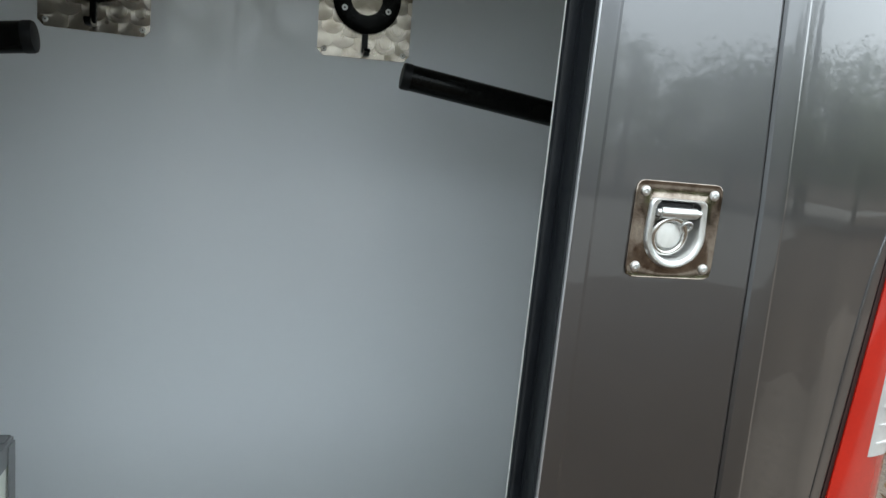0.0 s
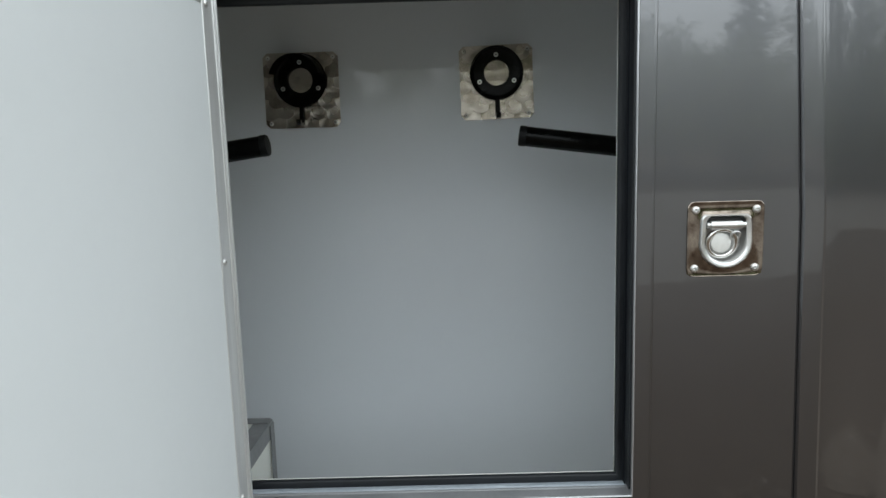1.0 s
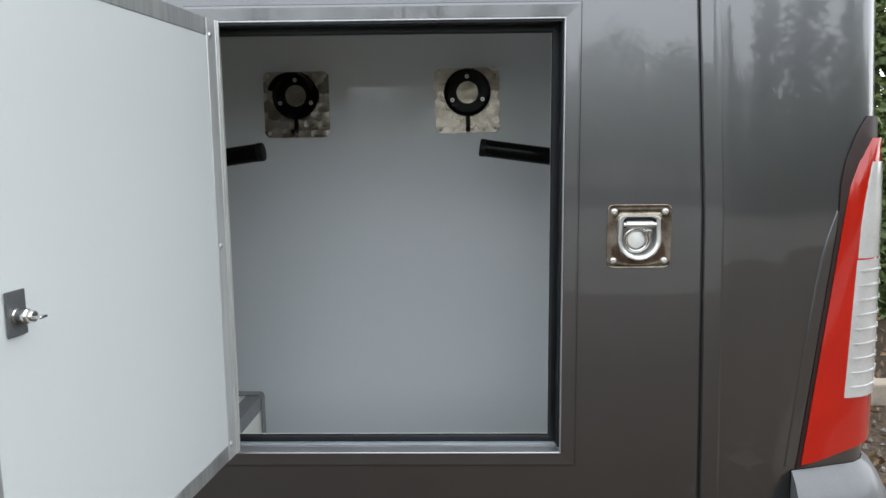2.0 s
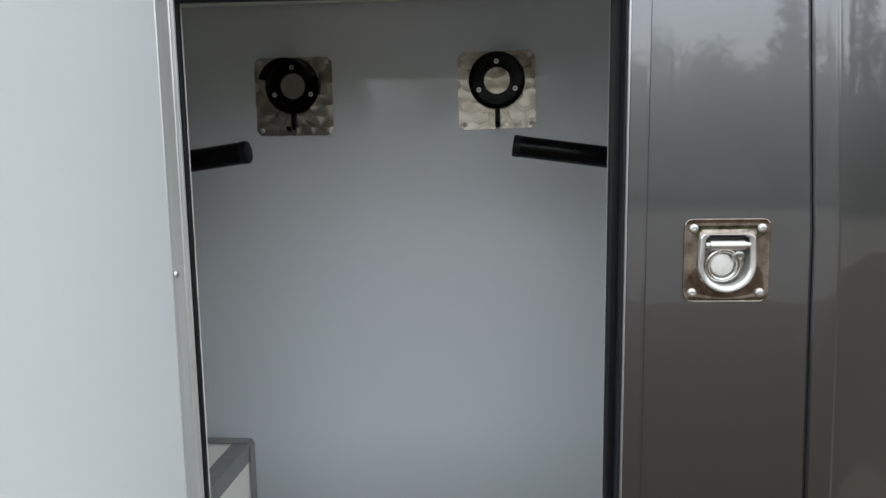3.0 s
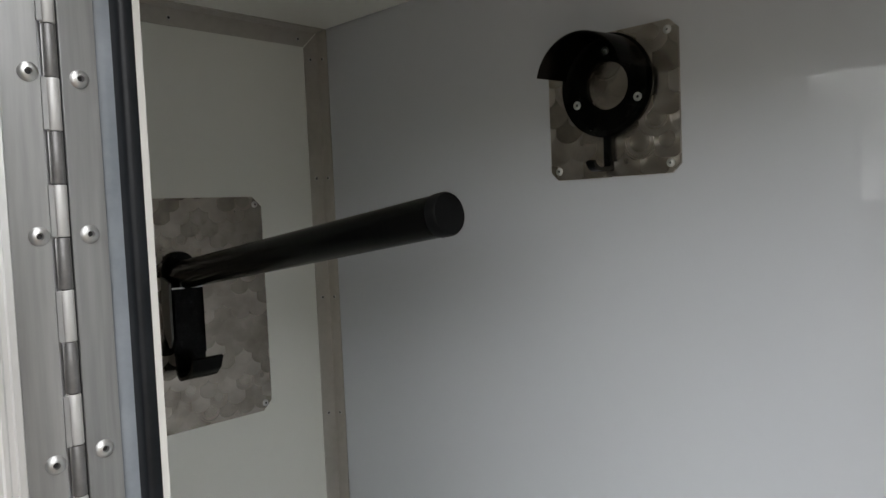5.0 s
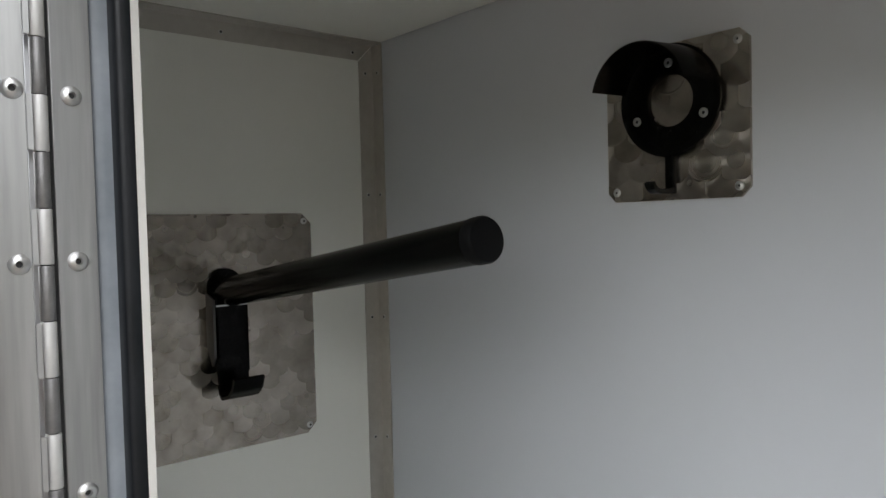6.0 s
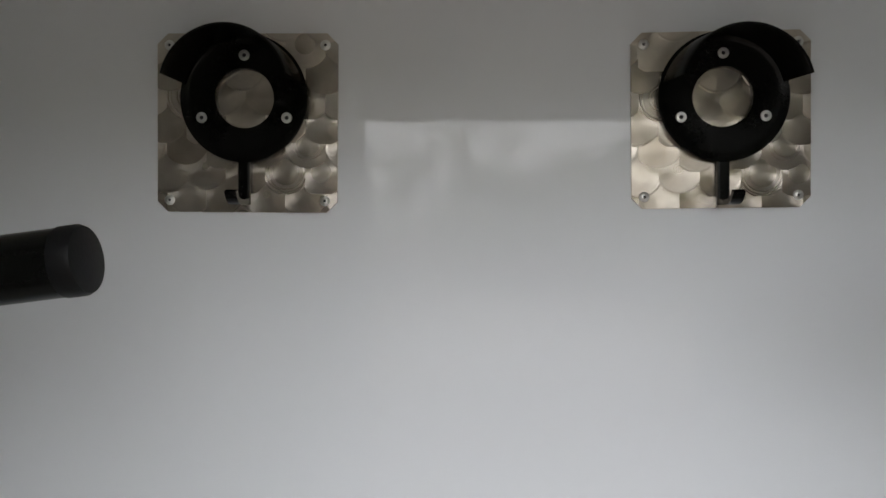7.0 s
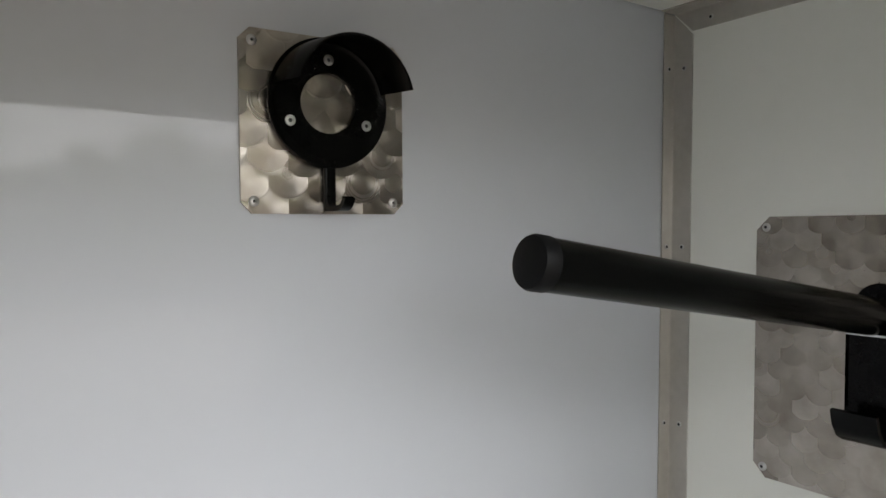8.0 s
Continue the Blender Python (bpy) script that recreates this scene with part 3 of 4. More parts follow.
# ---- bridle racks on engine-turned plates ----
def bridle_rack(x, z, cx=0.0, cy=0.017, plate=(0.150, 0.149), shift=(0.0, 0.0), bolt=0.0363, turn=0.0, back=0.0, droop=0.002):
    rack = thing("bridle_rack", "black steel bridle rack with hook on an engine-turned stainless plate", "bridle rack", pose(x, YB + back, z, 90, 0, 0) @ Matrix.Rotation(radians(turn), 4, "Z"), "bridle racks on the back wall")
    part("backing_plate", prism(bmesh.new(), chamfered(*plate, 0.009), 0.0050, Matrix.Translation((*shift, -0.0035))), SWIRL, rack, "swirl-polished stainless backing plate")
    at = Matrix.Translation((cx, cy, 0.0015))
    part("disc", lathe(bmesh.new(), [(0.025, 0), (0.025, 0.0035), (0.0258, 0.0045), (0.045, 0.0045), (0.0487, 0.0052), (0.0517, 0.0068), (0.0535, 0.0070), (0.0542, 0.0060), (0.0537, 0.0025), (0.053, 0.0), (0.025, 0)], 64, at), BLACK, rack, "black ring-shaped flange", smooth=True)
    bm = bmesh.new()
    n, rows = 36, []
    for k in range(n + 1):
        a = radians(13 + 154 * k / n)
        ring = []
        for r, h in ((0.0525, 0.004), (0.0508, 0.060), (0.0501, 0.0612), (0.0490, 0.060), (0.0500, 0.004)):
            ring.append(bm.verts.new((cx + r * math.cos(a), cy - droop * (h - 0.004) / 0.056 + r * math.sin(a), h)))
        rows.append(ring)
    for a, b in zip(rows, rows[1:]):
        for j in range(5):
            bm.faces.new((a[j], a[(j + 1) % 5], b[(j + 1) % 5], b[j]))
    bm.faces.new(rows[0]), bm.faces.new(rows[-1][::-1])
    part("hood", bm, BLACK, rack, "curved black hood", smooth=True)
    part("stem", solid((cx - 0.005, cy - 0.090, 0.0017), (cx + 0.005, cy - 0.048, 0.0075), 0.0015), BLACK, rack)
    ring = [(cx, cy - 0.086, 0.004), (cx, cy - 0.088, 0.016)] + [(cx, cy - 0.076 - 0.012 * math.cos(radians(a)), 0.028 + 0.013 * math.sin(radians(a))) for a in range(0, 80, 12)]
    part("hook", strip(ring, (1, 0, 0), 0.0095, 0.0045), BLACK, rack, "upturned black hook", smooth=True)
    first = None
    for sx, sy in ((0, 0.036), (-bolt, -0.0165), (bolt, -0.0165)):
        q = pose(cx + sx, cy + sy, 0.006)
        if first is None:
            first = cored(part("screw", lathe(bmesh.new(), screw_profile(0.0046), 20), ZINC, rack, "bright socket screw", smooth=True), 0.0017)
            first.matrix_basis = q
        else:
            again(first, q)
    first = None
    for sx in (-1, 1):
        for sy in (-1, 1):
            q = pose(shift[0] + (plate[0] / 2 - 0.0105) * sx, shift[1] + (plate[1] / 2 - 0.0100) * sy, 0.0015)
            if first is None:
                first = cored(part("rivet", lathe(bmesh.new(), rivet_profile(0.0044), 16), RIVET, rack, smooth=True), 0.0014)
                first.matrix_basis = q
            else:
                again(first, q)
    return rack


bridle_rack(-0.1995, 1.4455, plate=(0.1545, 0.1515), shift=(0.0013, -0.0033))
bridle_rack(0.2005, 1.4460, 0.001, 0.0195, (0.1485, 0.1475), (0.0003, 0.0010), 0.0348, 1.2, 0.004, 0.004)


# ---- saddle racks on the side walls; built to stand out along +x ----
def saddle_rack(m, length, along, yaw=0.0, drop=0.0, reach=1.0, r=0.0185, tall=0.298, top=0.091):
    """Origin on the wall behind the tube; x out of the wall, z up."""
    rack = thing("saddle_rack", "black steel tube saddle rack with hook on an engine-turned stainless plate", "saddle rack", m, "saddle racks on the side walls")
    plate = part("backing_plate", prism(bmesh.new(), chamfered(0.30, tall, 0.014), 0.0015), SWIRL_LARGE, rack, "swirl-polished stainless backing plate")
    plate.matrix_basis = Matrix(((0, 0, 1, 0), (1, 0, 0, along), (0, 1, 0, top - tall / 2), (0, 0, 0, 1)))
    tilt = math.atan2(0.0655, 0.48)
    way = Matrix.Translation((0.012, 0, -0.006)) @ Matrix.Rotation(radians(yaw), 4, "Z") @ Matrix.Rotation(math.pi / 2 - tilt, 4, "Y")
    long = length / math.cos(tilt) - 0.012
    part("tube", lathe(bmesh.new(), [(0, 0), (r, 0), (r, long - 0.012), (0, long - 0.012)], 40, way), BLACK, rack, "black tube tilted upwards", smooth=True)
    part("end_cap", lathe(bmesh.new(), [(r * 0.9, long - 0.0125), (r * 1.03, long - 0.012), (r * 1.03, long - 0.003), (r * 0.96, long - 0.0005), (r * 0.8, long), (0, long + 0.0006)], 40, way), CAP, rack, "black plastic end cap", smooth=True)
    bm = lathe(bmesh.new(), [(0, 0.0016), (0.0245, 0.0016), (0.0245, 0.006), (0.0230, 0.0075), (0, 0.0075)], 32, Matrix.Translation((0, 0, 0.0)) @ Matrix.Rotation(math.pi / 2, 4, "Y"))
    part("base_disc", bm, BLACK, rack, smooth=True)
    # folded channel below the tube: front face and two flanges that taper to the wall
    bm = solid((0.0215, -0.0215, -0.108), (0.0245, 0.0215, -0.020))
    for y in (-0.0215, 0.0185):
        prism_bm = bmesh.new()
        prism(prism_bm, [(0.0016, -0.002), (0.0245, -0.012), (0.0245, -0.088), (0.016, -0.102), (0.0016, -0.076)], 0.003, Matrix(((1, 0, 0, 0), (0, 0, 1, y), (0, 1, 0, 0), (0, 0, 0, 1))))
        me = bpy.data.meshes.new("scratch")
        prism_bm.to_mesh(me)
        prism_bm.free()
        bm.from_mesh(me)
        bpy.data.meshes.remove(me)
    part("bracket", bm, BLACK, rack, "folded black mounting bracket")
    # Added grey slab: daylight reflected by the black flange nearest the opening, as colour.
    near = -0.0246 if m.to_3x3()[0][0] > 0 else 0.0216
    part("side_flange", prism(bmesh.new(), [(0.0016, -0.006), (0.0240, -0.014), (0.0240, -0.086), (0.016, -0.098), (0.0016, -0.074)], 0.003, Matrix(((1, 0, 0, 0), (0, 0, 1, near), (0, 1, 0, 0), (0, 0, 0, 1)))), FLANGE_LIT, rack, "bracket side coloured grey for the light it reflects")
    part("bright_edge", solid((0.0240, -0.0208, -0.0225), (0.0256, 0.0208, -0.0208)), ZINC, rack, "bare metal edge below the tube")
    hook = [(0.0225, 0, -0.092), (0.0225, 0, -0.116)] + [(0.0325 - 0.010 * math.cos(radians(a)), 0, -0.118 - 0.011 * math.sin(radians(a))) for a in (20, 45, 70, 90)] + [(0.050, 0, -0.124), (0.062, 0, -0.114), (0.068, 0, -0.100)]
    hook = hook[:1] + [(0.0225 + (x - 0.0225) * reach, y, z - drop) for x, y, z in hook[1:]]
    part("hook", strip(hook, (0, 1, 0), 0.040, 0.0045), BLACK, rack, "broad upturned black hook", smooth=True)
    first = None
    for sy in (-1, 1):
        for sz in (-1, 1):
            q = pose(0.0015, along + 0.139 * sy, top - tall / 2 + (tall / 2 - 0.011) * sz, 0, 90, 0)
            if first is None:
                first = cored(part("rivet", lathe(bmesh.new(), rivet_profile(0.0046), 16), RIVET, rack, smooth=True), 0.0015)
                first.matrix_basis = q
            else:
                again(first, q)
    return rack


saddle_rack(pose(XL, 0.256, 1.276), 0.495, -0.020, drop=0.008, tall=0.307, top=0.094)
saddle_rack(pose(XR, 0.262, 1.2914, 0, 0, 180), 0.415, 0.023, -2.0, drop=-0.012, reach=0.62, r=0.0174, tall=0.2725, top=0.0871)

# ---- piano hinge and door ----
HU, HH = -0.198, 0.0157  # the hinge pin
hinge = thing("piano_hinge", "long bare aluminium piano hinge riveted to frame and door", "hinge", VAN)
pitch, count = 0.0275, 25
knuckles = []
for k in range(count):
    z = Z0 - 0.005 + pitch * k
    if k < 2:
        r = 0.0037 - 0.0002 * k
        first = part("knuckle", lathe(bmesh.new(), [(0.0015, 0.0003), (r - 0.0002, 0.0003), (r, 0.0007), (r, pitch - 0.0007), (r - 0.0002, pitch - 0.0003), (0.0015, pitch - 0.0003)], 16), (KNUCKLE, HINGE_SHADED)[k], hinge, ("", "knuckle darkened for its shade")[k], smooth=True)
        first.matrix_basis = pose(HU, -HH, z)
        knuckles.append(first)
    else:
        again(knuckles[k % 2], pose(HU, -HH, z))
part("pin", lathe(bmesh.new(), [(0, -0.002), (0.0022, -0.002), (0.0022, pitch * count + 0.002), (0, pitch * count + 0.002)], 10, pose(HU, -HH, Z0 - 0.005)), DARK_GAP, hinge)
part("gap_strip", solid((-0.2036, -0.0150, Z0 - 0.004), (-0.2030, -0.0090, Z1 + 0.004)), DARK_GAP, hinge)
bm = solid((-0.2034, -0.0092, Z0 - 0.004), (-0.2018, 0.0095, Z1 + 0.004), 0.0004)
part("frame_leaf", bm, ALU, hinge, "hinge leaf on the frame")
DOOR_TURN = 96.5
# x along the door from the pin, y into its thickness: +y is the lining's side when shut
DOOR = VAN @ Matrix.Translation((HU, -HH, 0)) @ Matrix.Rotation(radians(-DOOR_TURN), 4, "Z")
first = None
for z in (0.87, 0.985, 1.10, 1.216, 1.334, 1.417, 1.50):
    for m in (pose(-0.2018, -0.0002, z, 0, 90, 0), VAN.inverted() @ DOOR @ pose(0.0118, 0.0043, z, -90, 0, 0)):
        if first is None:
            first = cored(part("rivet", lathe(bmesh.new(), rivet_profile(0.0050), 20), RIVET, hinge, smooth=True), 0.0016)
            first.matrix_basis = m
        else:
            again(first, m)

bm = solid((0.0062, 0.0028, Z0 - 0.004), (0.0290, 0.0043, Z1 + 0.004), 0.0004)
for k in range(0, count, 2):
    box(bm, (0.0035, 0.0028, Z0 - 0.0045 + pitch * k), (0.0060, 0.0043, Z0 - 0.0055 + pitch * (k + 1)))
leaf = part("door_leaf", bm, ALU, hinge, "hinge leaf on the door")
leaf.matrix_basis = VAN.inverted() @ DOOR

DW, DZ0, DZ1, DT = 0.578, Z0 + 0.002, Z1 + 0.012, 0.030
door = thing("locker_door", "open locker door with white lining and bare aluminium edge frame", "door", DOOR)
part("outer_skin", solid((0.008, -0.004, DZ0), (DW, -0.001, DZ1), 0.001), PAINT, door, "grey painted outer skin")
part("core", solid((0.006, -0.001, DZ0 + 0.003), (DW - 0.002, 0.0012, DZ1 - 0.003)), DARK_GAP, door)
part("lining", solid((0.052, 0.0014, DZ0 + 0.022), (DW - 0.028, DT - 0.001, DZ1 - 0.022), 0.001), WHITE_DOOR, door, "white inner lining")


def door_strip(lo, hi):
    return solid(lo, hi, 0.0012)


outline = [(0.030, 0.0014), (0.068, 0.0014), (0.068, DT - 0.001), (0.067, DT), (0.0400, DT), (0.0390, DT + 0.0012), (0.0372, DT + 0.0012), (0.0362, DT), (0.0340, DT), (0.0335, DT + 0.0028), (0.0305, DT + 0.0028), (0.030, DT + 0.002)]
bm = prism(bmesh.new(), outline, DZ1 - DZ0, pose(0, 0, DZ0))
part("hinge_stile", bm, STILE_LIT, door, "ribbed aluminium edge profile, lightened for the sky it reflects")
part("free_stile", door_strip((DW - 0.030, 0.0014, DZ0), (DW, DT, DZ1)), ALU, door, "aluminium edge profile")
part("bottom_rail", door_strip((0.0685, 0.0014, DZ0), (DW - 0.0305, DT, DZ0 + 0.026)), ALU, door, "aluminium edge profile")
part("top_rail", door_strip((0.0685, 0.0014, DZ1 - 0.026), (DW - 0.0305, DT, DZ1)), ALU, door, "aluminium edge profile")
first = None
for z in (DZ0 + 0.025, 1.193, DZ1 - 0.025):
    q = pose(0.058, DT, z, -90, 0, 0)
    if first is None:
        first = cored(part("rivet", lathe(bmesh.new(), rivet_profile(0.005), 18), RIVET, door, smooth=True), 0.0016)
        first.matrix_basis = q
    else:
        again(first, q)
# inner latch near the free edge
latch = part("latch", solid((0.500, DT, 1.1700), (0.525, DT + 0.003, 1.2140), 0.001), LATCH, door, "dark grey latch plate with chrome spindle")
part("spindle", lathe(bmesh.new(), [(0, 0.003), (0.0085, 0.003), (0.0085, 0.007), (0.0062, 0.009), (0.0062, 0.013), (0.0076, 0.015), (0.0076, 0.019), (0.0060, 0.021), (0.0060, 0.024), (0.005, 0.026), (0, 0.026)], 20, pose(0.513, DT - 0.005, 1.1895, -90, 0, 0)), CHROME, latch, smooth=True)
part("cam", solid((0.508, DT + 0.016, 1.1880), (0.518, DT + 0.031, 1.1910), 0.0012), CHROME, latch)

# ---- recessed tie ring ----
tie = thing("tie_ring", "polished stainless recessed tie ring plate screwed to the grey van side", "tie ring", VAN @ pose(RING_U, 0, RING_Z, 90, 0, 0))


def cup_outline(r, flat, n=28):
    """Round below, square above."""
    pts = [(r * math.cos(radians(a)), -0.0045 + r * math.sin(radians(a))) for a in [180 + 180 * k / n for k in range(n + 1)]]
    c = min(0.008, r * 0.3)
    w = r * 0.95
    pts += [(w - c + c * math.cos(radians(a)), flat - c + c * math.sin(radians(a))) for a in (0, 22, 45, 68, 90)]
    return pts + [(-w + c + c * math.cos(radians(a)), flat - c + c * math.sin(radians(a))) for a in (90, 112, 135, 158, 180)]


bm = bmesh.new()
outer = []
for x, y in cup_outline(0.0345, 0.030):
    a = math.atan2(y, x)
    k = 0.0525 / (abs(math.cos(a)) ** 14 + abs(math.sin(a)) ** 14) ** (1 / 14)
    outer.append((k * math.cos(a), k * math.sin(a)))
loops = []
for pts, h in ((outer, 0.0003), ([(x * 0.998, y * 0.998) for x, y in outer], 0.0022), ([(x * 0.985, y * 0.985) for x, y in outer], 0.0027), ([(x * 0.965, y * 0.965) for x, y in outer], 0.0024), (cup_outline(0.0372, 0.0335), 0.0024), (cup_outline(0.0368, 0.0332), 0.0026)):
    loops.append([bm.verts.new((x, y, h)) for x, y in pts])
for a, b in zip(loops, loops[1:]):
    for k in range(len(a)):
        bm.faces.new((a[k], a[(k + 1) % len(a)], b[(k + 1) % len(b)], b[k]))
part("plate", bm, PLATE_STEEL, tie, "square polished plate with raised rim", smooth=True)
bm = bmesh.new()
loops = []
for r, flat, h in ((0.0370, 0.0345, 0.0024), (0.0362, 0.0340, 0.0050), (0.0345, 0.0332, 0.0064), (0.0310, 0.0325, 0.0064), (0.0285, 0.0318, 0.0050), (0.0272, 0.0312, 0.0010), (0.0265, 0.0305, -0.006), (0.0255, 0.029, -0.011), (0.022, 0.026, -0.0138), (0.010, 0.008, -0.0145)):
    loops.append([bm.verts.new((x, y, h)) for x, y in cup_outline(r, flat)])
for a, b in zip(loops, loops[1:]):
    for k in range(len(a)):
        bm.faces.new((a[k], a[(k + 1) % len(a)], b[(k + 1) % len(b)], b[k]))
bm.faces.new(loops[-1])
part("cup", bm, ZINC, tie, "bright dished recess with rounded rim", smooth=True)
# Dark block put in the cup in place of the shadow under its top rim.
part("recess_shade", solid((-0.0235, 0.0130, -0.0138), (0.0235, 0.0295, -0.0040), 0.002), DARK_GAP, tie, "dark block for the shadow behind the hinge bar")
part("roller", lathe(bmesh.new(), [(0, -0.0265), (0.0040, -0.0265), (0.0040, -0.022), (0.0058, -0.0215), (0.0062, -0.0205), (0.0062, 0.0205), (0.0058, 0.0215), (0.0040, 0.022), (0.0040, 0.0265), (0, 0.0265)], 24, pose(0, 0.0195, 0.0040, 0, 90, 0)), ZINC, tie, "silver hinge bar", smooth=True)
part("ring", tube_along([(-0.0025 + 0.0195 * math.cos(radians(a)), -0.0065 + 0.0195 * math.sin(radians(a)), -0.004 + 0.004 * math.sin(radians(a))) for a in range(0, 364, 8)], 0.0034, 12), CHROME, tie, "round tie ring", smooth=True)
part("link", tube_along([(0.0145 + 0.0058 * math.cos(radians(a)), 0.0045 + 0.0055 * math.sin(radians(a)), 0.0010 + 0.003 * math.sin(radians(a))) for a in range(0, 372, 12)], 0.0017, 10), ZINC, tie, "small wire link on the ring", smooth=True)
part("centre_boss", lathe(bmesh.new(), [(0.0148, -0.0145), (0.0148, -0.006), (0.0138, -0.0035), (0.012, -0.0028), (0, -0.0022)], 28, pose(-0.0035, -0.006, 0)), BOSS, tie, "pale round boss", smooth=True)
first = None
for sx in (-1, 1):
    for sy in (-1, 1):
        q = pose(0.0415 * sx, 0.0405 * sy, 0.0022)
        if first is None:
            first = part("screw", lathe(bmesh.new(), [(0.0058, 0), (0.0058, 0.0008), (0.005, 0.0022), (0.0025, 0.003), (0.0018, 0.0012), (0, 0.001)], 18), ZINC, tie, smooth=True)
            first.matrix_basis = q
        else:
            again(first, q)

# ---- outdoors ----
bm = bmesh.new()
bmesh.ops.create_grid(bm, x_segments=60, y_segments=60, size=400)
tagged(part("ground", bm, GROUND), "brown gravel and earth yard round the van", "ground", kind="structure")
bm = bmesh.new()
low, high = [], []
for k in range(241):
    x = -30 + 0.25 * k
    edge = -5.2 + 0.9 * noise.noise(Vector((x * 0.4, 0, 1))) + 0.35 * noise.noise(Vector((x * 2.1, 4, 1)))
    low.append(bm.verts.new((x, -14.0 + 0.5 * noise.noise(Vector((x * 0.5, 9, 1))), 0.006)))
    high.append(bm.verts.new((x, edge, 0.006)))
for k in range(240):
    bm.faces.new((low[k], low[k + 1], high[k + 1], high[k]))
skirt = [bm.verts.new((v.co.x, v.co.y + 0.03, -0.03)) for v in high]
for k in range(240):
    bm.faces.new((high[k], high[k + 1], skirt[k + 1], skirt[k]))
tagged(part("road", bm, DRIVE), "pale gravel drive across the yard from the van", "road", kind="structure")

bm = bmesh.new()
rows = []
for i in range(49):
    rows.append([])
    for j in range(33):
        x, y = 2.2 + 8.0 * i / 48, -1.2 + 3.66 * j / 32
        ragged = 0.4 * noise.noise(Vector((y * 1.1, 6, 4))) + 0.15 * noise.noise(Vector((y * 4.3, 2, 4))), 0.4 * noise.noise(Vector((x * 0.7, 3, 2))) + 0.15 * noise.noise(Vector((x * 3.1, 8, 2)))
        rows[-1].append(bm.verts.new((x + ragged[0] * (1 - i / 48), y + ragged[1] * (1 - j / 32), 0.006)))
for i in range(48):
    for j in range(32):
        bm.faces.new((rows[i][j], rows[i + 1][j], rows[i + 1][j + 1], rows[i][j + 1]))
tagged(part("pavement", bm, YARD), "grey-brown loose gravel yard behind the van", "gravel yard", kind="structure")


def leaf_cloud(name, points, size, material, parent, rng):
    """Many small leaves, each a bent pair of triangles."""
    verts, faces = [], []
    for p in points:
        q = Euler((rng.uniform(0, 6.3), rng.uniform(0, 6.3), rng.uniform(0, 6.3))).to_matrix()
        s = size * rng.uniform(0.6, 1.3)
        k = len(verts)
        for c in ((0, -0.9, 0), (0.45, 0, 0.12), (0, 0.9, 0), (-0.45, 0, 0.12)):
            verts.append(Vector(p) + q @ (Vector(c) * s))
        faces += [(k, k + 1, k + 2), (k, k + 2, k + 3)]
    me = bpy.data.meshes.new(name)
    me.from_pydata(verts, [], faces)
    me.materials.append(material)
    ob = new(name, me)
    if parent is not None:
        ob.parent = parent
    return ob


def conifer(x, y, height, width, seed, taper=0.8):
    rng = random.Random(seed)
    tree = thing("conifer_tree", "tall dark green conifer across the yard", "tree", pose(x, y, 0), "trees across the yard")
    part("trunk", lathe(bmesh.new(), [(0.16, -0.05), (0.13, 0.6), (0.10, height * 0.4), (0.05, height * 0.8), (0, height * 0.98)], 10), BARK, tree, smooth=True)
    pts = []
    for k in range(int(60 * height)):
        z = height * (0.06 + 0.92 * rng.random() ** 1.25)
        reach = width * (1 - z / height) ** taper * (0.75 + 0.5 * noise.noise(Vector((z * 1.3, seed, 0)))) + 0.08
        a = rng.uniform(0, 6.283)
        for j in range(9):
            f = rng.random() ** 0.6
            pts.append((math.cos(a) * reach * f + rng.gauss(0, 0.06), math.sin(a) * reach * f + rng.gauss(0, 0.06), z - 0.3 * reach * f + rng.gauss(0, 0.07)))
    leaf_cloud("crown", pts, 0.10, NEEDLE, tree, rng)
    return tree


def bush(x, y, height, width, seed, clumps=110, look_of="rounded green broadleaf tree across the yard"):
    rng = random.Random(seed)
    tree = thing("broadleaf_tree", look_of, "tree", pose(x, y, 0), "trees across the yard")
    part("trunk", lathe(bmesh.new(), [(0.14, -0.05), (0.10, height * 0.3), (0.05, height * 0.7), (0, height * 0.8)], 10), BARK, tree, smooth=True)
    pts = []
    for k in range(clumps):
        a, r = rng.uniform(0, 6.283), width * rng.random() ** 0.5
        cz = height * (0.25 + 0.7 * rng.random() * (1 - 0.6 * (r / width) ** 2))
        for j in range(120):
            pts.append((math.cos(a) * r + rng.gauss(0, 0.22), math.sin(a) * r + rng.gauss(0, 0.22), cz + rng.gauss(0, 0.2)))
    leaf_cloud("crown", pts, 0.06, TREE_LEAF, tree, rng)
    return tree


sparse = bush(0.4, -21.0, 6.0, 2.1, 8, 38, "thin open-crowned broadleaf tree across the yard")
bushes = [bush(2.9, -17.5, 3.6, 1.9, 3), bush(5.3, -17.0, 4.6, 2.2, 4)]
for k in range(7):
    copy_thing(sparse, pose(-14.4 + 2.3 * k, -20.5 - 1.5 * (k % 3), 0, 0, 0, 71 * k) @ Matrix.Diagonal((0.9, 0.9, 0.80 + 0.08 * ((k * 7) % 5), 1)))
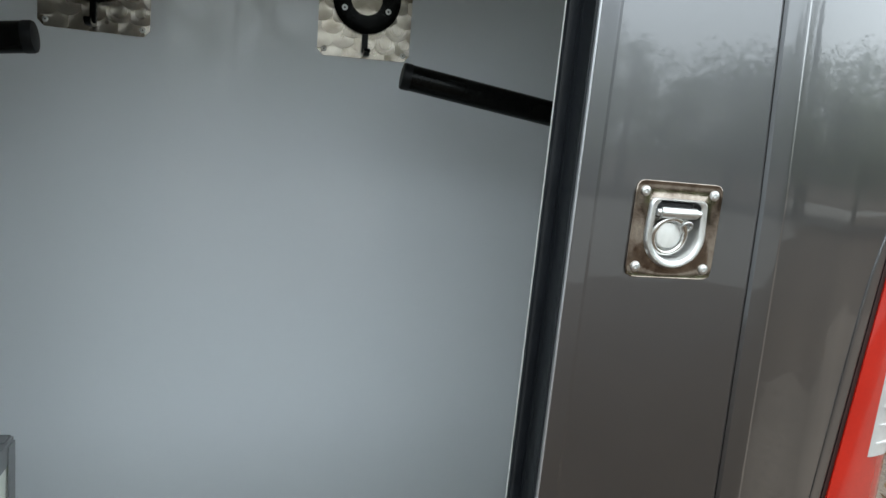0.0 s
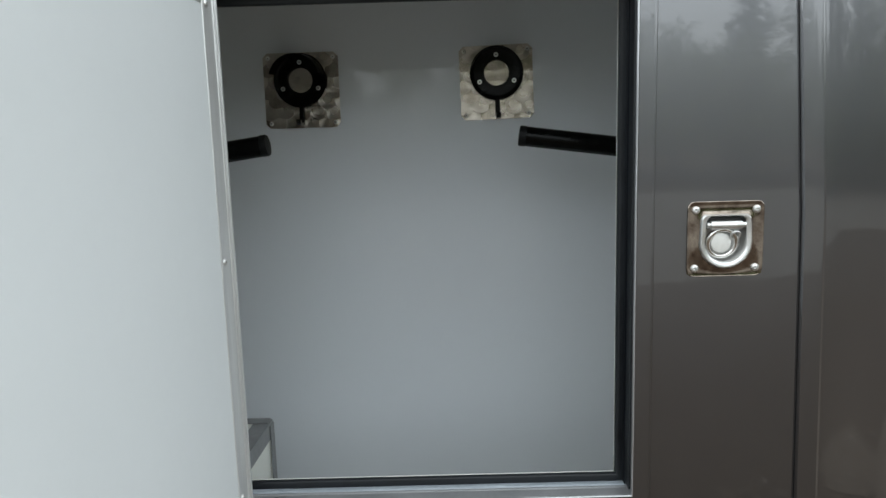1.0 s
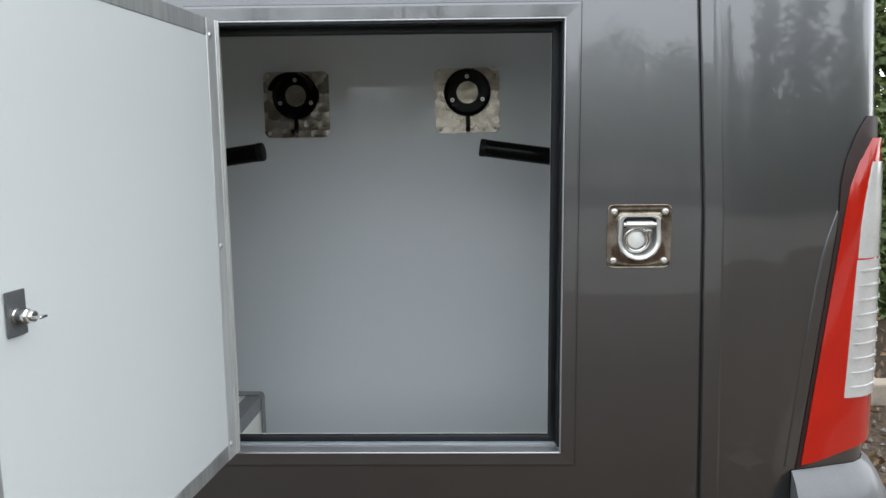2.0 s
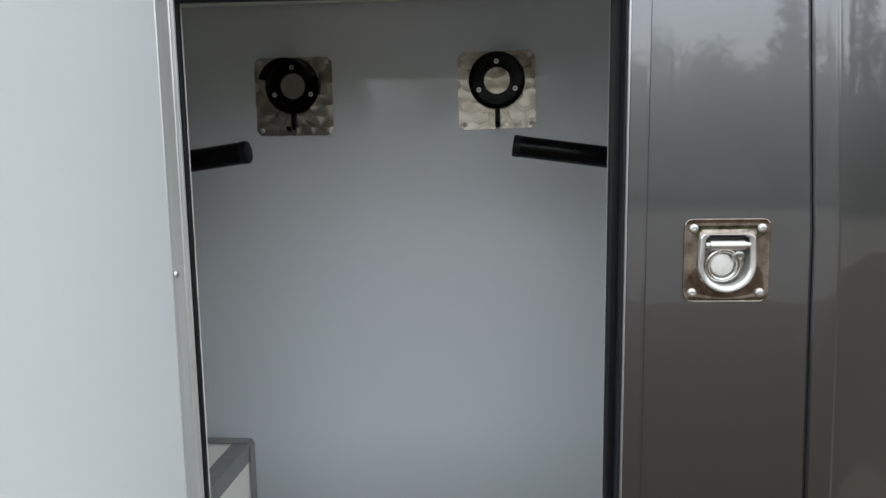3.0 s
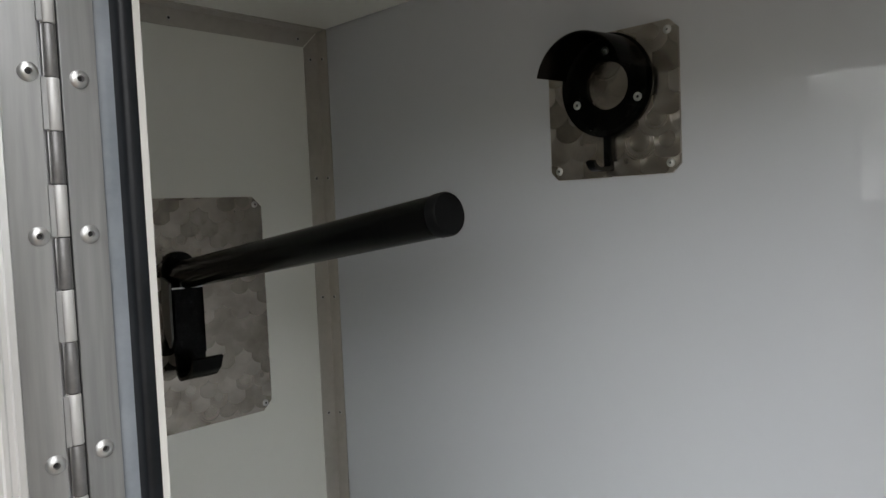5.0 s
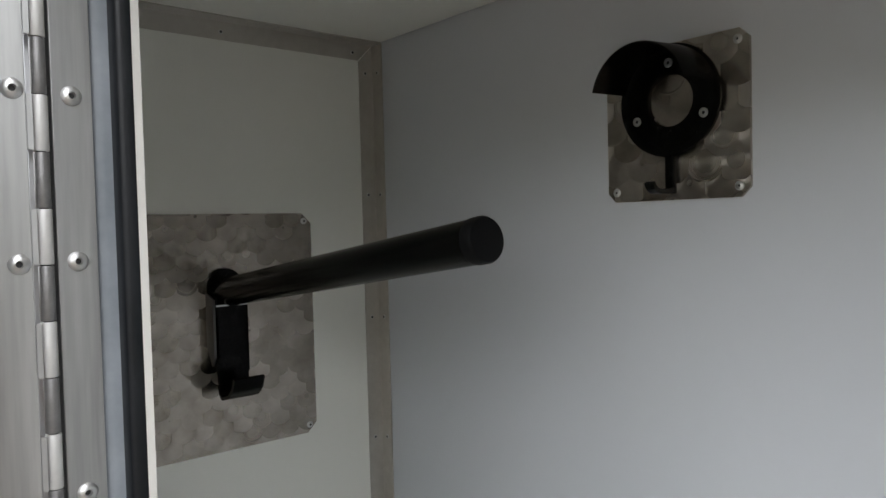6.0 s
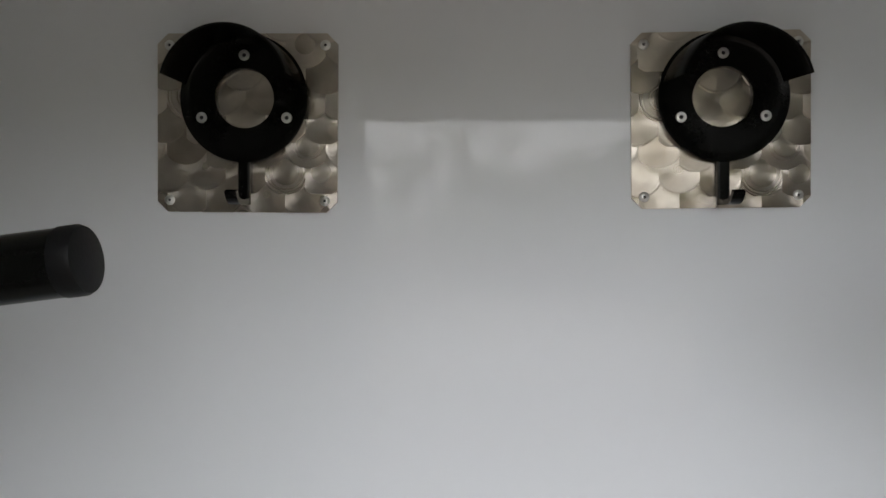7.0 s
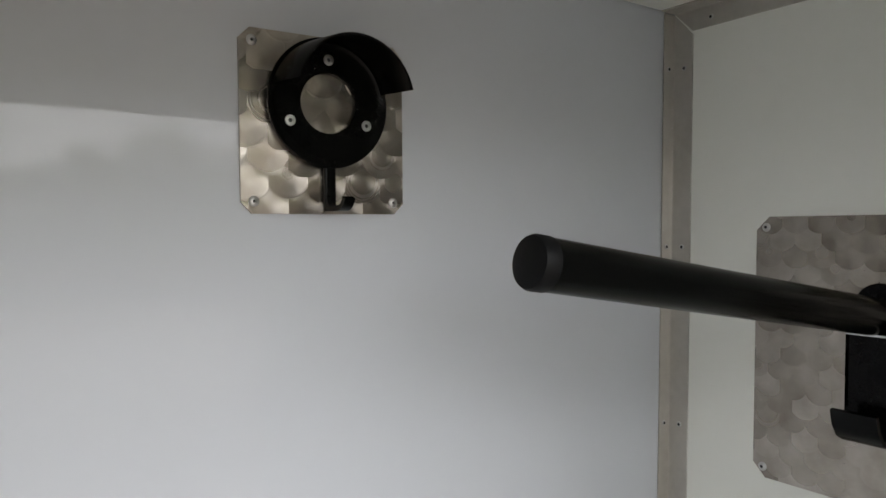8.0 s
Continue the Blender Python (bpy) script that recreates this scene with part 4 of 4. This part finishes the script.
for k, (x, y) in enumerate(((7.6, -16.6), (9.6, -15.6), (11.4, -13.8), (12.8, -12.2), (14.0, -11.2), (15.4, -10.9), (17.0, -10.6), (-14.5, -15.0), (-16.0, -12.0), (4.4, -20.5), (7.4, -20.0), (10.4, -18.8), (1.4, -20.8))):
    copy_thing(sparse if k in (1, 5, 6) else bushes[k % 2], pose(x, y, 0, 0, 0, 59 * k) @ Matrix.Diagonal((0.95, 0.95, (0.62 if k in (1, 5, 6) else 0.98) + 0.05 * (k % 4), 1)))
for k in range(9):
    copy_thing(bushes[k % 2], pose(18.5 + 1.2 * (k % 3), -14 + 1.9 * k, 0, 0, 0, 83 * k) @ Matrix.Diagonal((1, 1, (0.45, 0.6, 1.1, 1.45, 1.3)[k] if k < 5 else 1.1, 1)))
firs = [conifer(14.5, -10.0, 6.4, 0.55, 5, 0.35), conifer(16.1, -10.0, 6.8, 0.85, 6, 0.35)]
for k, (x, y) in enumerate(((12.3, -10.4), (17.6, -9.6), (19.4, -7.0), (9.0, -19.0), (-9.0, -19.5))):
    copy_thing(firs[k % 2], pose(x, y, 0, 0, 0, 53 * k) @ Matrix.Diagonal((0.9, 0.9, 0.72 + 0.08 * k, 1)))

# hedge, timber edging, gravel and fallen leaves behind the van
rng = random.Random(11)
hedge = thing("hedge", "leafy green hedge beyond the gravel behind the van", "hedge", pose(3.6, 4.6, 0), kind="stuff")
part("branches", tube_along([(-2.6, 0.2, 0.1), (-1.2, 0.3, 0.5), (0.6, 0.2, 0.6), (2.4, 0.4, 0.5), (4.0, 0.3, 0.3)], 0.05, 8), BARK, hedge)
pts = []
for k in range(52000):
    x = rng.uniform(-3.0, 4.5)
    top = 3.6 + 0.35 * noise.noise(Vector((x * 1.1, 2.0, 0)))
    z = rng.uniform(0.02, top)
    pts.append((x, -0.35 + 0.25 * noise.noise(Vector((x * 2.0, z * 2.0, 5))) + abs(rng.gauss(0, 0.25)), z))
leaf_cloud("leaves", pts, 0.05, LEAF, hedge, rng)
inner = [(rng.uniform(-3.0, 4.5), rng.uniform(0.25, 0.9), rng.uniform(0.02, 3.4)) for k in range(16000)]
leaf_cloud("inner_leaves", inner, 0.10, LEAF, hedge, rng)
edging = thing("timber_edging", "weathered timber edging along the gravel", "edging", pose(2.0, 2.55, 0))
part("beam", solid((-1.2, -0.06, -0.05), (2.6, 0.06, 0.11), 0.012), TIMBER, edging)
verts, faces = [], []
for k in range(5200):
    x, y, s = rng.uniform(0.5, 5.2), rng.uniform(-1.6, 2.45), rng.uniform(0.008, 0.022)
    if rng.random() > 1.5 - 0.35 * math.hypot(x - 1.6, y - 1.2) + 0.5 * noise.noise(Vector((x * 1.5, y * 1.5, 3))):
        continue
    q = Euler((rng.uniform(0, 6), rng.uniform(0, 6), rng.uniform(0, 6))).to_matrix()
    b = len(verts)
    for c in ((1, 0, 0), (-1, 0, 0), (0, 1, 0), (0, -1, 0), (0, 0, 0.7), (0, 0, -0.7)):
        verts.append(Vector((x, y, s * 0.4)) + q @ (Vector(c) * s * rng.uniform(0.7, 1.1)))
    for i, j in ((0, 2), (2, 1), (1, 3), (3, 0)):
        faces += [(b + i, b + j, b + 4), (b + j, b + i, b + 5)]
me = bpy.data.meshes.new("gravel")
me.from_pydata(verts, [], faces)
me.materials.append(STONE)
tagged(new("gravel", me), "loose grey gravel on the ground behind the van", "gravel", kind="stuff")
litter = leaf_cloud("fallen_leaves", [(rng.uniform(0.9, 5.0), rng.uniform(1.2, 4.4), rng.uniform(0.015, 0.03)) for k in range(1800)], 0.035, LITTER, None, rng)
tagged(litter, "brown fallen leaves scattered on the ground", "leaves", kind="stuff")
